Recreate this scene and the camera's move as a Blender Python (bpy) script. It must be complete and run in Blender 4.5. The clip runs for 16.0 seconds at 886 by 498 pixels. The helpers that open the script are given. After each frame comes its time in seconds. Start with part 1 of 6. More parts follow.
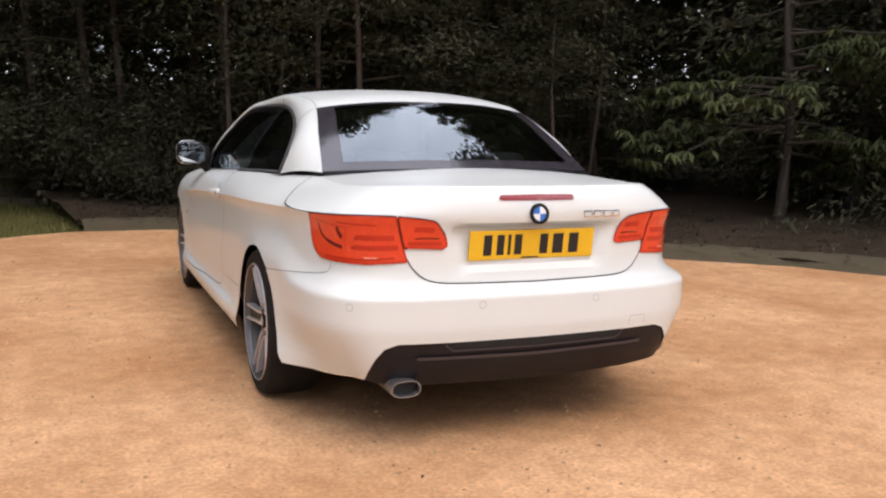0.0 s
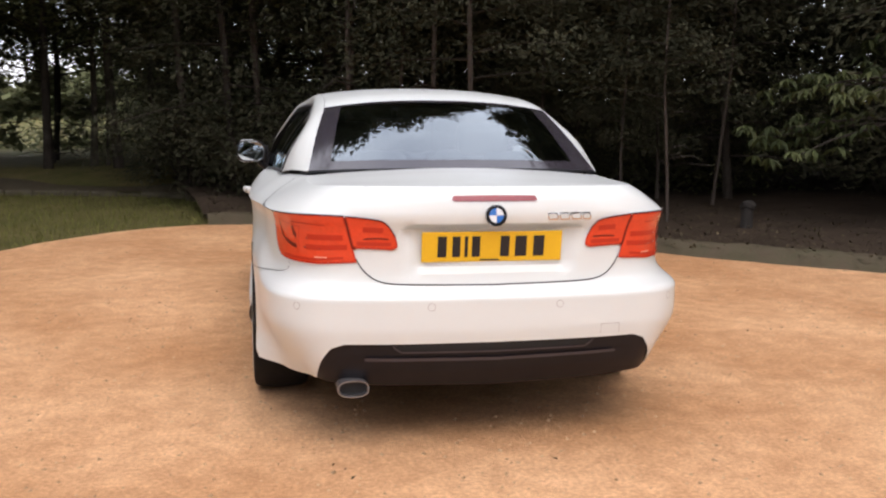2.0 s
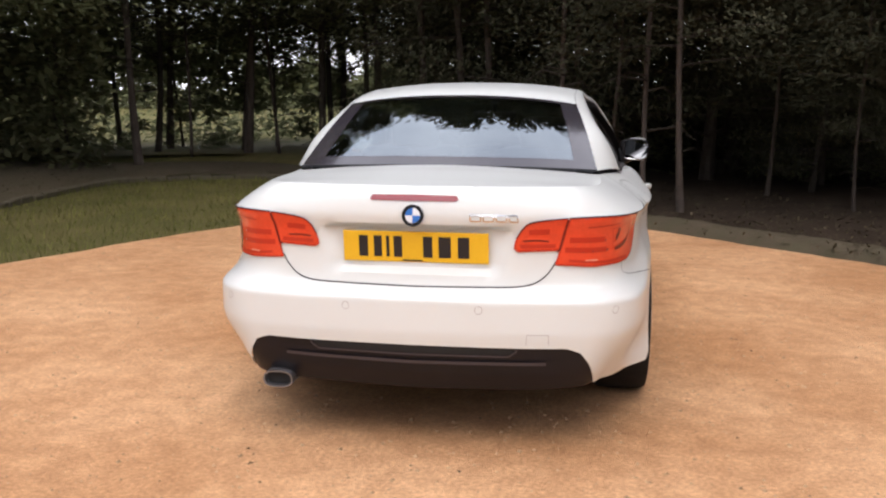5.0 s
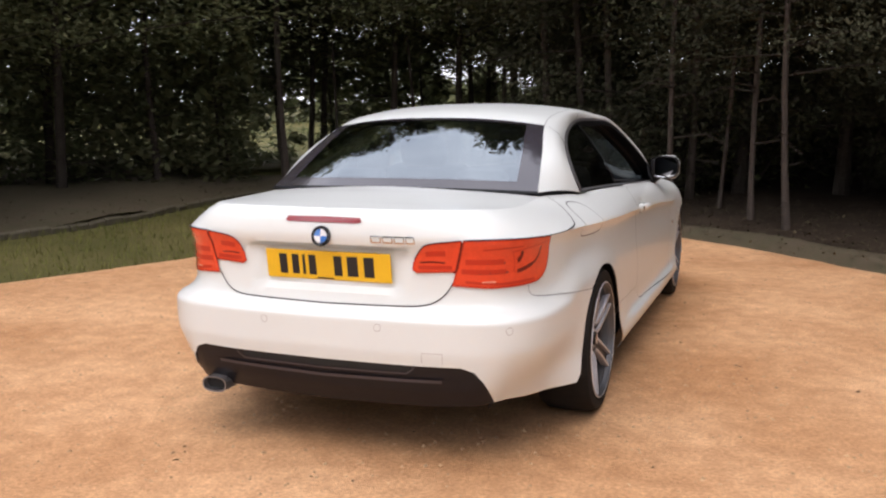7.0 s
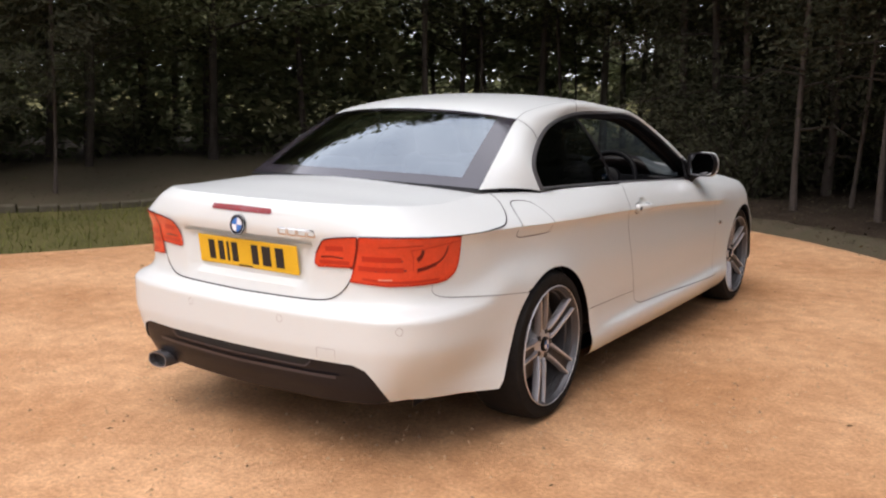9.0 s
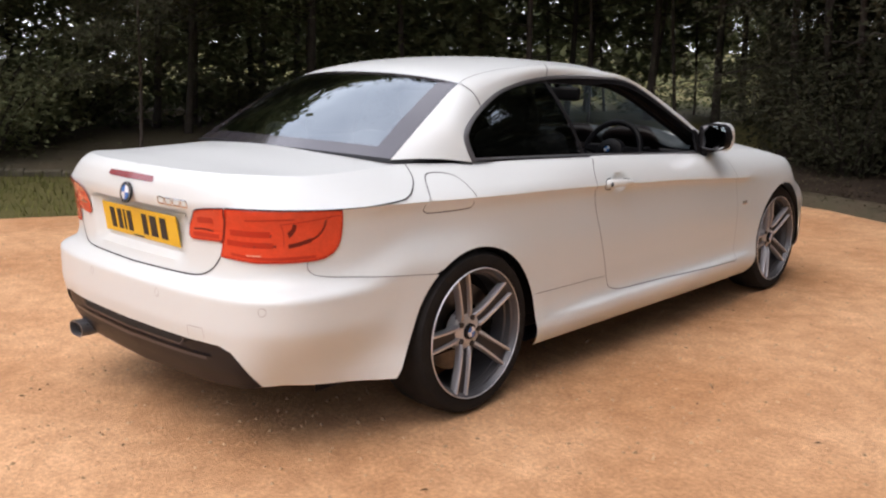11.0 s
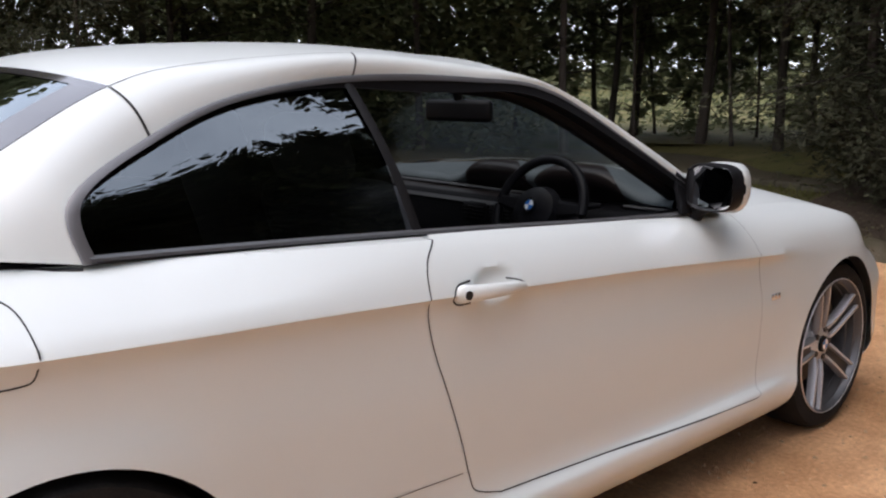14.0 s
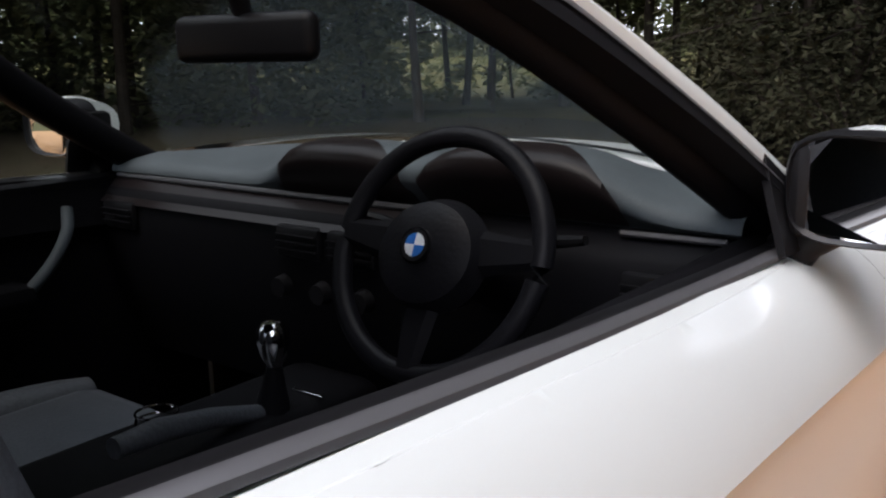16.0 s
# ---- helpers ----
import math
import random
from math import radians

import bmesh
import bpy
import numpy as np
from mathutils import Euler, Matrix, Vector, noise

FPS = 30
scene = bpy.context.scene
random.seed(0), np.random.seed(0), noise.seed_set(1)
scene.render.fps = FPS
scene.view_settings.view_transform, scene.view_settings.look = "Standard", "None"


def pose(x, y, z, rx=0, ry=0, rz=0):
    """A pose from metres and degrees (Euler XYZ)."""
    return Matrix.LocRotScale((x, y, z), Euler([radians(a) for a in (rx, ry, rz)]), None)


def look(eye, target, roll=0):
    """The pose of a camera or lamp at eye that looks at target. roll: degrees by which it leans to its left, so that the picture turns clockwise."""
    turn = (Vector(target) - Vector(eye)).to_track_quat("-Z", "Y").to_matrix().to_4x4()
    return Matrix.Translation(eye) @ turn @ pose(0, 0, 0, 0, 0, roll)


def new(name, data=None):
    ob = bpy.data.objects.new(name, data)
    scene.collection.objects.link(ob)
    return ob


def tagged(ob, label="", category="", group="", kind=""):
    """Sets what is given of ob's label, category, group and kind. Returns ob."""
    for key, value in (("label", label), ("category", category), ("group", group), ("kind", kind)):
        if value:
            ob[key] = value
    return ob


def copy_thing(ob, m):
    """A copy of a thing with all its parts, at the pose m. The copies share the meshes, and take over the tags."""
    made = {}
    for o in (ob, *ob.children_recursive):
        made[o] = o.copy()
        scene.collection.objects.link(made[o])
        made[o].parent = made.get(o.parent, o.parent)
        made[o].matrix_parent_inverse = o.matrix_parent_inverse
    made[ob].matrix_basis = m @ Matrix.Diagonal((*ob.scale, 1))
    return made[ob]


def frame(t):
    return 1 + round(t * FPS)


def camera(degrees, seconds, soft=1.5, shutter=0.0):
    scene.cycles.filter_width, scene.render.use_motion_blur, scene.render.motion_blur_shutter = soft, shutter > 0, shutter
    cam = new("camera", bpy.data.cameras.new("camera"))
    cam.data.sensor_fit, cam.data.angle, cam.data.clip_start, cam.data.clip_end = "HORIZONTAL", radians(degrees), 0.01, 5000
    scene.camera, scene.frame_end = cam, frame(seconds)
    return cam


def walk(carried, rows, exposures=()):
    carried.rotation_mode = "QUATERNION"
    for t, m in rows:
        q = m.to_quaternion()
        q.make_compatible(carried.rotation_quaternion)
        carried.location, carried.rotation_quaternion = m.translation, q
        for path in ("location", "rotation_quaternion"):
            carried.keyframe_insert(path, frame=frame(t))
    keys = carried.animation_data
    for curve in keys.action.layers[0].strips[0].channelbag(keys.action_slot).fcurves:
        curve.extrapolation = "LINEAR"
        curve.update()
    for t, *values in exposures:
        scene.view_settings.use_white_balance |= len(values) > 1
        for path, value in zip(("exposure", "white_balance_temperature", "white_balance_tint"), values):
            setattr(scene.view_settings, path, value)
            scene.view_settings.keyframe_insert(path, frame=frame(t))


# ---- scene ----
cam = camera(52.8, 16.0, 2.2)
PATH = [
    (0, (-1.582, -2.801, 1.155), (-0.814, -0.974, 0.888), 1.0),
    (0.5, (-1.381, -2.901, 1.161), (-0.701, -1.041, 0.883), -0.1),
    (1, (-1.195, -3.001, 1.161), (-0.606, -1.111, 0.878), 0.2),
    (1.5, (-0.994, -2.999, 1.159), (-0.502, -1.08, 0.889), -0.1),
    (2, (-0.797, -2.99, 1.176), (-0.411, -1.048, 0.896), 0.6),
    (2.5, (-0.601, -2.98, 1.176), (-0.303, -1.023, 0.894), -0.3),
    (3, (-0.358, -3.011, 1.192), (-0.154, -1.039, 0.926), -0.3),
    (3.5, (-0.146, -2.998, 1.173), (-0.011, -1.019, 0.915), 0.0),
    (4, (0.106, -2.99, 1.177), (0.081, -1.01, 0.895), 0.9),
    (4.2, (0.184, -2.986, 1.177), (0.101, -1.009, 0.889), 0.6),
    (6.3, (1.298, -2.85, 1.305), (0.692, -0.975, 0.964), -0.2),
    (6.5, (1.363, -2.844, 1.266), (0.738, -0.968, 0.962), -0.5),
    (7, (1.593, -2.793, 1.272), (0.873, -0.95, 0.984), -0.5),
    (7.5, (1.827, -2.65, 1.287), (1.016, -0.845, 1.002), -0.7),
    (8, (2.045, -2.521, 1.307), (1.127, -0.77, 1.01), -0.8),
    (8.5, (2.308, -2.406, 1.311), (1.276, -0.721, 1.003), 0.2),
    (9, (2.458, -2.268, 1.33), (1.371, -0.623, 0.995), 0.7),
    (9.2, (2.551, -2.176, 1.295), (1.416, -0.558, 0.988), 0.7),
    (11.3, (2.985, -1.335, 1.309), (1.621, 0.069, 0.9), 1.0),
    (11.5, (2.995, -1.221, 1.334), (1.604, 0.159, 0.935), 1.0),
    (12, (2.926, -0.876, 1.222), (1.512, 0.502, 0.898), -0.9),
    (12.5, (2.787, -0.504, 1.292), (1.414, 0.895, 0.898), 1.1),
    (13, (2.59, -0.161, 1.303), (1.189, 1.221, 0.943), 0.0),
    (13.5, (2.406, 0.22, 1.281), (0.993, 1.587, 0.911), -0.7),
    (14, (2.195, 0.544, 1.242), (0.75, 1.88, 0.885), 0.5),
    (14.5, (1.916, 0.861, 1.235), (0.559, 2.268, 0.812), 0.2),
    (15, (1.65, 1.194, 1.202), (0.325, 2.632, 0.786), 0.3),
    (15.5, (1.375, 1.485, 1.169), (0.076, 2.951, 0.787), 0.7),
    (16, (1.111, 1.699, 1.13), (-0.084, 3.235, 0.712), -1.2),
]
EXPOSURES = [(0.0, 0.80, 6980, 22), (9.2, 0.80, 6980, 22), (12.0, 0.82, 6850, 23), (14.5, 0.82, 6600, 20), (16.0, 1.14, 6700, 20)]
walk(cam, [(t, look(eye, target, roll)) for t, eye, target, roll in PATH], EXPOSURES)

# ---- light ----
SUN_EL, SUN_AZ = 62.0, 175.0
world = bpy.data.worlds.new("sky")
scene.world = world
world.use_nodes = True
wn = world.node_tree
sky = wn.nodes.new("ShaderNodeTexSky")
sky.sky_type = 'NISHITA'
sky.sun_disc = False
sky.sun_elevation, sky.sun_rotation = radians(SUN_EL), radians(SUN_AZ)
sky.dust_density, sky.ozone_density = 3.0, 1.0
# a broken veil of bright cloud over the whole sky
co = wn.nodes.new("ShaderNodeTexCoord")
cloud = wn.nodes.new("ShaderNodeTexNoise")
cloud.inputs["Scale"].default_value, cloud.inputs["Detail"].default_value = 2.2, 6
wn.links.new(co.outputs["Generated"], cloud.inputs["Vector"])
cover = wn.nodes.new("ShaderNodeMapRange")
cover.inputs["From Min"].default_value, cover.inputs["From Max"].default_value = 0.3, 0.6
cover.inputs["To Min"].default_value, cover.inputs["To Max"].default_value = 0.4, 0.9
wn.links.new(cloud.outputs["Fac"], cover.inputs["Value"])
veil = wn.nodes.new("ShaderNodeMix")
veil.data_type = 'RGBA'
veil.inputs["B"].default_value = (7.8, 8.8, 9.8, 1)
wn.links.new(cover.outputs[0], veil.inputs["Factor"])
wn.links.new(sky.outputs[0], veil.inputs["A"])
wn.links.new(veil.outputs["Result"], wn.nodes["Background"].inputs[0])
wn.nodes["Background"].inputs[1].default_value = 0.15
sun = new("sun", bpy.data.lights.new("sun", 'SUN'))
sun.data.energy, sun.data.angle, sun.data.color = 0.6, radians(50), (1.0, 0.94, 0.85)
sun_way = Vector((math.sin(radians(SUN_AZ)) * math.cos(radians(SUN_EL)), math.cos(radians(SUN_AZ)) * math.cos(radians(SUN_EL)), math.sin(radians(SUN_EL))))
sun.matrix_world = look(sun_way * 60, (0, 0, 0))


# ---- materials ----
def material(name, base, rough=0.6, metal=0.0, coat=0.0, vary=0.0, scale=8.0, fine=60.0, bump=0.0, tint=None, per_object=0.0, coat_rough=0.05, spec=0.5, through_light=0.0):
    m = bpy.data.materials.new(name)
    m.use_nodes = True
    nt = m.node_tree
    b = nt.nodes["Principled BSDF"]
    b.inputs["Base Color"].default_value = (*base, 1)
    b.inputs["Roughness"].default_value = rough
    b.inputs["Metallic"].default_value = metal
    b.inputs["Coat Weight"].default_value = coat
    b.inputs["Coat Roughness"].default_value = coat_rough
    b.inputs["Specular IOR Level"].default_value = spec
    if vary or bump:
        co = nt.nodes.new("ShaderNodeTexCoord")
        n1 = nt.nodes.new("ShaderNodeTexNoise")
        n1.inputs["Scale"].default_value, n1.inputs["Detail"].default_value = scale, 4
        n2 = nt.nodes.new("ShaderNodeTexNoise")
        n2.inputs["Scale"].default_value, n2.inputs["Detail"].default_value = fine, 3
        for n in (n1, n2):
            nt.links.new(co.outputs["Object"], n.inputs["Vector"])
        add = nt.nodes.new("ShaderNodeMath")
        add.operation = 'ADD'
        nt.links.new(n1.outputs["Fac"], add.inputs[0])
        nt.links.new(n2.outputs["Fac"], add.inputs[1])
        ramp = nt.nodes.new("ShaderNodeMapRange")
        ramp.inputs["From Min"].default_value, ramp.inputs["From Max"].default_value = 0.7, 1.3
        nt.links.new(add.outputs[0], ramp.inputs["Value"])
        mix = nt.nodes.new("ShaderNodeMix")
        mix.data_type = 'RGBA'
        other = tint or tuple(c * (1 - vary) for c in base)
        mix.inputs["A"].default_value, mix.inputs["B"].default_value = (*base, 1), (*other, 1)
        nt.links.new(ramp.outputs[0], mix.inputs["Factor"])
        out = mix.outputs["Result"]
        if per_object:
            info = nt.nodes.new("ShaderNodeNewGeometry")
            hue = nt.nodes.new("ShaderNodeHueSaturation")
            rng = nt.nodes.new("ShaderNodeMapRange")
            rng.inputs["To Min"].default_value, rng.inputs["To Max"].default_value = 1 - per_object, 1 + per_object
            nt.links.new(info.outputs["Random Per Island"], rng.inputs["Value"])
            nt.links.new(rng.outputs[0], hue.inputs["Value"])
            nt.links.new(out, hue.inputs["Color"])
            out = hue.outputs["Color"]
        nt.links.new(out, b.inputs["Base Color"])
        if bump:
            bp = nt.nodes.new("ShaderNodeBump")
            bp.inputs["Strength"].default_value, bp.inputs["Distance"].default_value = bump, 0.01
            nt.links.new(n2.outputs["Fac"], bp.inputs["Height"])
            nt.links.new(bp.outputs[0], b.inputs["Normal"])
        if through_light:
            tl = nt.nodes.new("ShaderNodeBsdfTranslucent")
            nt.links.new(out, tl.inputs["Color"])
            ms = nt.nodes.new("ShaderNodeMixShader")
            ms.inputs[0].default_value = through_light
            nt.links.new(b.outputs[0], ms.inputs[1])
            nt.links.new(tl.outputs[0], ms.inputs[2])
            nt.links.new(ms.outputs[0], nt.nodes["Material Output"].inputs["Surface"])
    return m


def glass_material(name, tint, clear=0.8, rough=0.0):
    """Thin sheet glass: sees through with a tint, and mirrors by Fresnel."""
    m = bpy.data.materials.new(name)
    m.use_nodes = True
    nt = m.node_tree
    nt.nodes.remove(nt.nodes["Principled BSDF"])
    t = nt.nodes.new("ShaderNodeBsdfTransparent")
    t.inputs[0].default_value = (*tint, 1)
    g = nt.nodes.new("ShaderNodeBsdfGlossy")
    g.inputs["Roughness"].default_value = rough
    g.inputs["Color"].default_value = (0.84, 0.94, 1.0, 1)
    f = nt.nodes.new("ShaderNodeLayerWeight")
    f.inputs["Blend"].default_value = 0.5
    p = nt.nodes.new("ShaderNodeMath")
    p.operation = 'POWER'
    p.inputs[1].default_value = 5.0
    nt.links.new(f.outputs["Facing"], p.inputs[0])
    k = nt.nodes.new("ShaderNodeMapRange")
    k.inputs["To Min"].default_value, k.inputs["To Max"].default_value = clear, 1.0
    nt.links.new(p.outputs[0], k.inputs["Value"])
    mix = nt.nodes.new("ShaderNodeMixShader")
    nt.links.new(k.outputs[0], mix.inputs[0])
    nt.links.new(t.outputs[0], mix.inputs[1])
    nt.links.new(g.outputs[0], mix.inputs[2])
    nt.links.new(mix.outputs[0], nt.nodes["Material Output"].inputs["Surface"])
    return m


def gravel_material():
    """Packed sandy gravel: broad damp and dry patches, small clods, and grains."""
    m = bpy.data.materials.new("sandy_gravel")
    m.use_nodes = True
    nt = m.node_tree
    b = nt.nodes["Principled BSDF"]
    b.inputs["Roughness"].default_value = 0.95
    b.inputs["Specular IOR Level"].default_value = 0.2
    co = nt.nodes.new("ShaderNodeTexCoord")
    color = None
    heights = []
    for scale, detail, lo, hi, dark, light, weight in ((0.9, 5, 0.35, 0.65, (0.545, 0.293, 0.142), (0.74, 0.45, 0.248), 1.0), (9.0, 4, 0.35, 0.7, (0.86, 0.83, 0.8), (1.08, 1.08, 1.08), 1.0),
                                                       (55.0, 3, 0.3, 0.7, (0.8, 0.78, 0.76), (1.16, 1.16, 1.16), 1.0), (260.0, 2, 0.3, 0.75, (0.78, 0.76, 0.74), (1.18, 1.18, 1.18), 1.0)):
        n = nt.nodes.new("ShaderNodeTexNoise")
        n.inputs["Scale"].default_value, n.inputs["Detail"].default_value = scale, detail
        nt.links.new(co.outputs["Object"], n.inputs["Vector"])
        r = nt.nodes.new("ShaderNodeMapRange")
        r.inputs["From Min"].default_value, r.inputs["From Max"].default_value = lo, hi
        nt.links.new(n.outputs["Fac"], r.inputs["Value"])
        mix = nt.nodes.new("ShaderNodeMix")
        mix.data_type = 'RGBA'
        mix.inputs["A"].default_value, mix.inputs["B"].default_value = (*dark, 1), (*light, 1)
        nt.links.new(r.outputs[0], mix.inputs["Factor"])
        if color is None:
            color = mix.outputs["Result"]
        else:
            mul = nt.nodes.new("ShaderNodeMix")
            mul.data_type, mul.blend_type = 'RGBA', 'MULTIPLY'
            mul.inputs["Factor"].default_value = 1.0
            nt.links.new(color, mul.inputs["A"])
            nt.links.new(mix.outputs["Result"], mul.inputs["B"])
            color = mul.outputs["Result"]
        heights.append(n.outputs["Fac"])
    nt.links.new(color, b.inputs["Base Color"])
    add = nt.nodes.new("ShaderNodeMath")
    add.operation = 'ADD'
    nt.links.new(heights[2], add.inputs[0])
    nt.links.new(heights[3], add.inputs[1])
    bp = nt.nodes.new("ShaderNodeBump")
    bp.inputs["Strength"].default_value, bp.inputs["Distance"].default_value = 0.6, 0.012
    nt.links.new(add.outputs[0], bp.inputs["Height"])
    nt.links.new(bp.outputs[0], b.inputs["Normal"])
    return m


PAINT = material("white_paint", (0.69, 0.728, 0.703), 0.36, 0.0, 0.42, vary=0.02, scale=3, fine=900, coat_rough=0.07)
SEAM = material("painted_seam", (0.4, 0.38, 0.36), 0.6)
BELT = material("satin_silver_belt", (0.17, 0.17, 0.175), 0.38, 0.6)
DIVIDER = material("grey_rubber", (0.011, 0.0105, 0.011), 0.5, spec=0.2)
GREYTRIM = material("satin_grey_trim", (0.17, 0.167, 0.17), 0.4, 0.6)
GAP = material("panel_gap", (0.012, 0.012, 0.012), 0.8)
BLACK = material("black_plastic", (0.010, 0.0095, 0.013), 0.4, vary=0.3, scale=12, fine=400, bump=0.06, spec=0.3)
LIP_SHINE = material("satin_black_lip_shine", (0.04, 0.038, 0.048), 0.3, spec=0.6)
TRIM = material("black_trim", (0.009, 0.009, 0.010), 0.4, spec=0.16)
RUBBER = material("tyre_rubber", (0.009, 0.0085, 0.0085), 0.85, vary=0.4, scale=20, fine=200, bump=0.15, tint=(0.018, 0.016, 0.014), spec=0.2)
ALLOY = material("grey_alloy", (0.10, 0.10, 0.105), 0.4, 0.5, vary=0.2, scale=15, fine=200)
ALLOY_CUT = material("polished_alloy", (0.64, 0.63, 0.62), 0.3, 0.4)
ALLOY_MID = material("spoke_alloy", (0.34, 0.335, 0.345), 0.35, 0.45)
ALLOY_DARK = material("dark_alloy", (0.034, 0.034, 0.037), 0.4, 0.3)
STEEL = material("brake_steel", (0.24, 0.22, 0.2), 0.4, 1.0, vary=0.4, scale=30, fine=200)
PIPE = material("exhaust_steel", (0.24, 0.24, 0.25), 0.3, 0.7)
CHROME = material("chrome", (0.8, 0.8, 0.82), 0.1, 1.0)
LAMP = material("red_lens", (0.8, 0.062, 0.018), 0.25, 0.0, 0.9, vary=0.15, scale=25, fine=120, coat_rough=0.02, spec=0.3)
LAMP_DARK = material("dark_red_lens", (0.16, 0.008, 0.004), 0.3, 0.0, 0.3, spec=0.3)
LAMP_MID = material("red_reflector", (0.52, 0.032, 0.013), 0.25, 0.0, 0.3, spec=0.3)
LAMP_LIGHT = material("clear_lens", (0.8, 0.3, 0.2), 0.2, 0.0, 1.0)
BRAKE = material("brake_lens", (0.26, 0.02, 0.025), 0.25, 0.0, 1.0)
YELLOW = material("plate_yellow", (0.83, 0.48, 0.015), 0.4, vary=0.06, scale=10, fine=80, coat=0.4)
INK = material("plate_black", (0.012, 0.012, 0.014), 0.45)
EMBLEM_BLUE = material("emblem_blue", (0.03, 0.16, 0.5), 0.2, coat=1.0)
EMBLEM_WHITE = material("emblem_white", (0.75, 0.78, 0.8), 0.2, coat=1.0)
LEATHER = material("black_leather", (0.095, 0.104, 0.116), 0.45, vary=0.3, scale=10, fine=150, bump=0.2)
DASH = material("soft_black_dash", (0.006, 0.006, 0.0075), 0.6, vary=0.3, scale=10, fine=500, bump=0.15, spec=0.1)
WHEEL_LEATHER = material("steering_leather", (0.008, 0.008, 0.010), 0.42, vary=0.3, scale=10, fine=150, bump=0.1, spec=0.16)
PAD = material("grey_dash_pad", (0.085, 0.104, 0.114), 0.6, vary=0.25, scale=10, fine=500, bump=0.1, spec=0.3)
SILVER = material("silver_trim", (0.1, 0.1, 0.105), 0.5, 0.7)
WOOD_TRIM = material("dark_gloss_trim", (0.012, 0.009, 0.009), 0.35, spec=0.25)
GLASS = glass_material("window_glass", (0.58, 0.61, 0.58), 0.05)
QUARTER = glass_material("dark_side_glass", (0.12, 0.13, 0.13), 0.13)
REAR_GLASS = glass_material("rear_window_glass", (0.22, 0.25, 0.25), 0.26)
FRIT = material("ceramic_border", (0.035, 0.031, 0.038), 0.12, coat=0.8, spec=0.5)
MIRROR = material("mirror_glass", (0.85, 0.87, 0.88), 0.0, 1.0)
GRAVEL = gravel_material()
PEBBLE = material("pebbles", (0.50, 0.32, 0.17), 0.9, vary=0.3, scale=30, fine=200, per_object=0.35)
GRASS = material("lawn_soil", (0.06, 0.065, 0.02), 0.95, vary=0.5, scale=1.2, fine=40, bump=0.6, tint=(0.13, 0.11, 0.045), spec=0.1)
BLADE = material("grass_blades", (0.075, 0.092, 0.024), 0.8, vary=0.4, scale=1.0, fine=10, tint=(0.16, 0.15, 0.05), per_object=0.35, spec=0.1)
LITTER_SHADED = material("forest_floor", (0.055, 0.04, 0.028), 0.95, vary=0.5, scale=3, fine=60, bump=0.8, spec=0.1)
KERB = material("kerb_stone", (0.085, 0.072, 0.05), 0.9, vary=0.4, scale=6, fine=60, bump=0.5, tint=(0.11, 0.10, 0.07), spec=0.1)
BARK = material("bark", (0.032, 0.026, 0.021), 0.95, vary=0.5, scale=6, fine=50, bump=0.9, tint=(0.065, 0.055, 0.046), spec=0.1)
PALE_BARK = material("pale_bark", (0.085, 0.068, 0.057), 0.9, vary=0.5, scale=5, fine=40, bump=0.8, tint=(0.055, 0.045, 0.038), spec=0.1)
NEEDLE = material("conifer_needles", (0.045, 0.051, 0.03), 0.9, vary=0.4, scale=0.6, fine=3, tint=(0.075, 0.071, 0.045), per_object=0.25, spec=0.05, through_light=0.3)
LEAF = material("green_leaves", (0.115, 0.138, 0.066), 0.8, vary=0.4, scale=0.6, fine=3, tint=(0.168, 0.168, 0.09), per_object=0.25, spec=0.05, through_light=0.42)
CHESTNUT = material("pale_green_leaves", (0.03, 0.045, 0.016), 0.6, vary=0.3, scale=0.8, fine=5, tint=(0.11, 0.125, 0.05), per_object=0.3, spec=0.2, through_light=0.3)
UNDER = material("weeds_and_dead_leaves", (0.05, 0.05, 0.026), 0.95, vary=0.4, scale=2, fine=12, tint=(0.09, 0.066, 0.042), per_object=0.35, spec=0.15)
MEADOW = material("dry_meadow", (0.075, 0.085, 0.026), 0.95, vary=0.4, scale=0.45, fine=3, tint=(0.16, 0.13, 0.055), bump=0.3, spec=0.1)
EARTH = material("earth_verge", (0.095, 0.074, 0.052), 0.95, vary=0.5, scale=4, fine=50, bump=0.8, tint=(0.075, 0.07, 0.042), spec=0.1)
POST = material("weathered_wood", (0.024, 0.02, 0.016), 0.9, vary=0.4, scale=10, fine=60, bump=0.6)


# ---- mesh helpers ----
def part(name, bm, mat, parent=None, label="", smooth=True):
    me = bpy.data.meshes.new(name)
    bmesh.ops.recalc_face_normals(bm, faces=bm.faces)
    bm.to_mesh(me)
    bm.free()
    me.materials.append(mat)
    if smooth:
        me.polygons.foreach_set("use_smooth", [True] * len(me.polygons))
        me.set_sharp_from_angle(angle=radians(38))
    ob = new(name, me)
    if parent:
        ob.parent = parent
    if label:
        tagged(ob, label)
    return ob


def raw(name, verts, faces, mat, parent=None, smooth=False):
    me = bpy.data.meshes.new(name)
    me.from_pydata(verts, [], faces)
    me.materials.append(mat)
    if smooth:
        me.polygons.foreach_set("use_smooth", [True] * len(me.polygons))
    ob = new(name, me)
    if parent:
        ob.parent = parent
    return ob


def thing(name, label, category, at=(0, 0, 0), group="", kind=""):
    ob = new(name)
    ob.location = at
    return tagged(ob, label, category, group, kind)


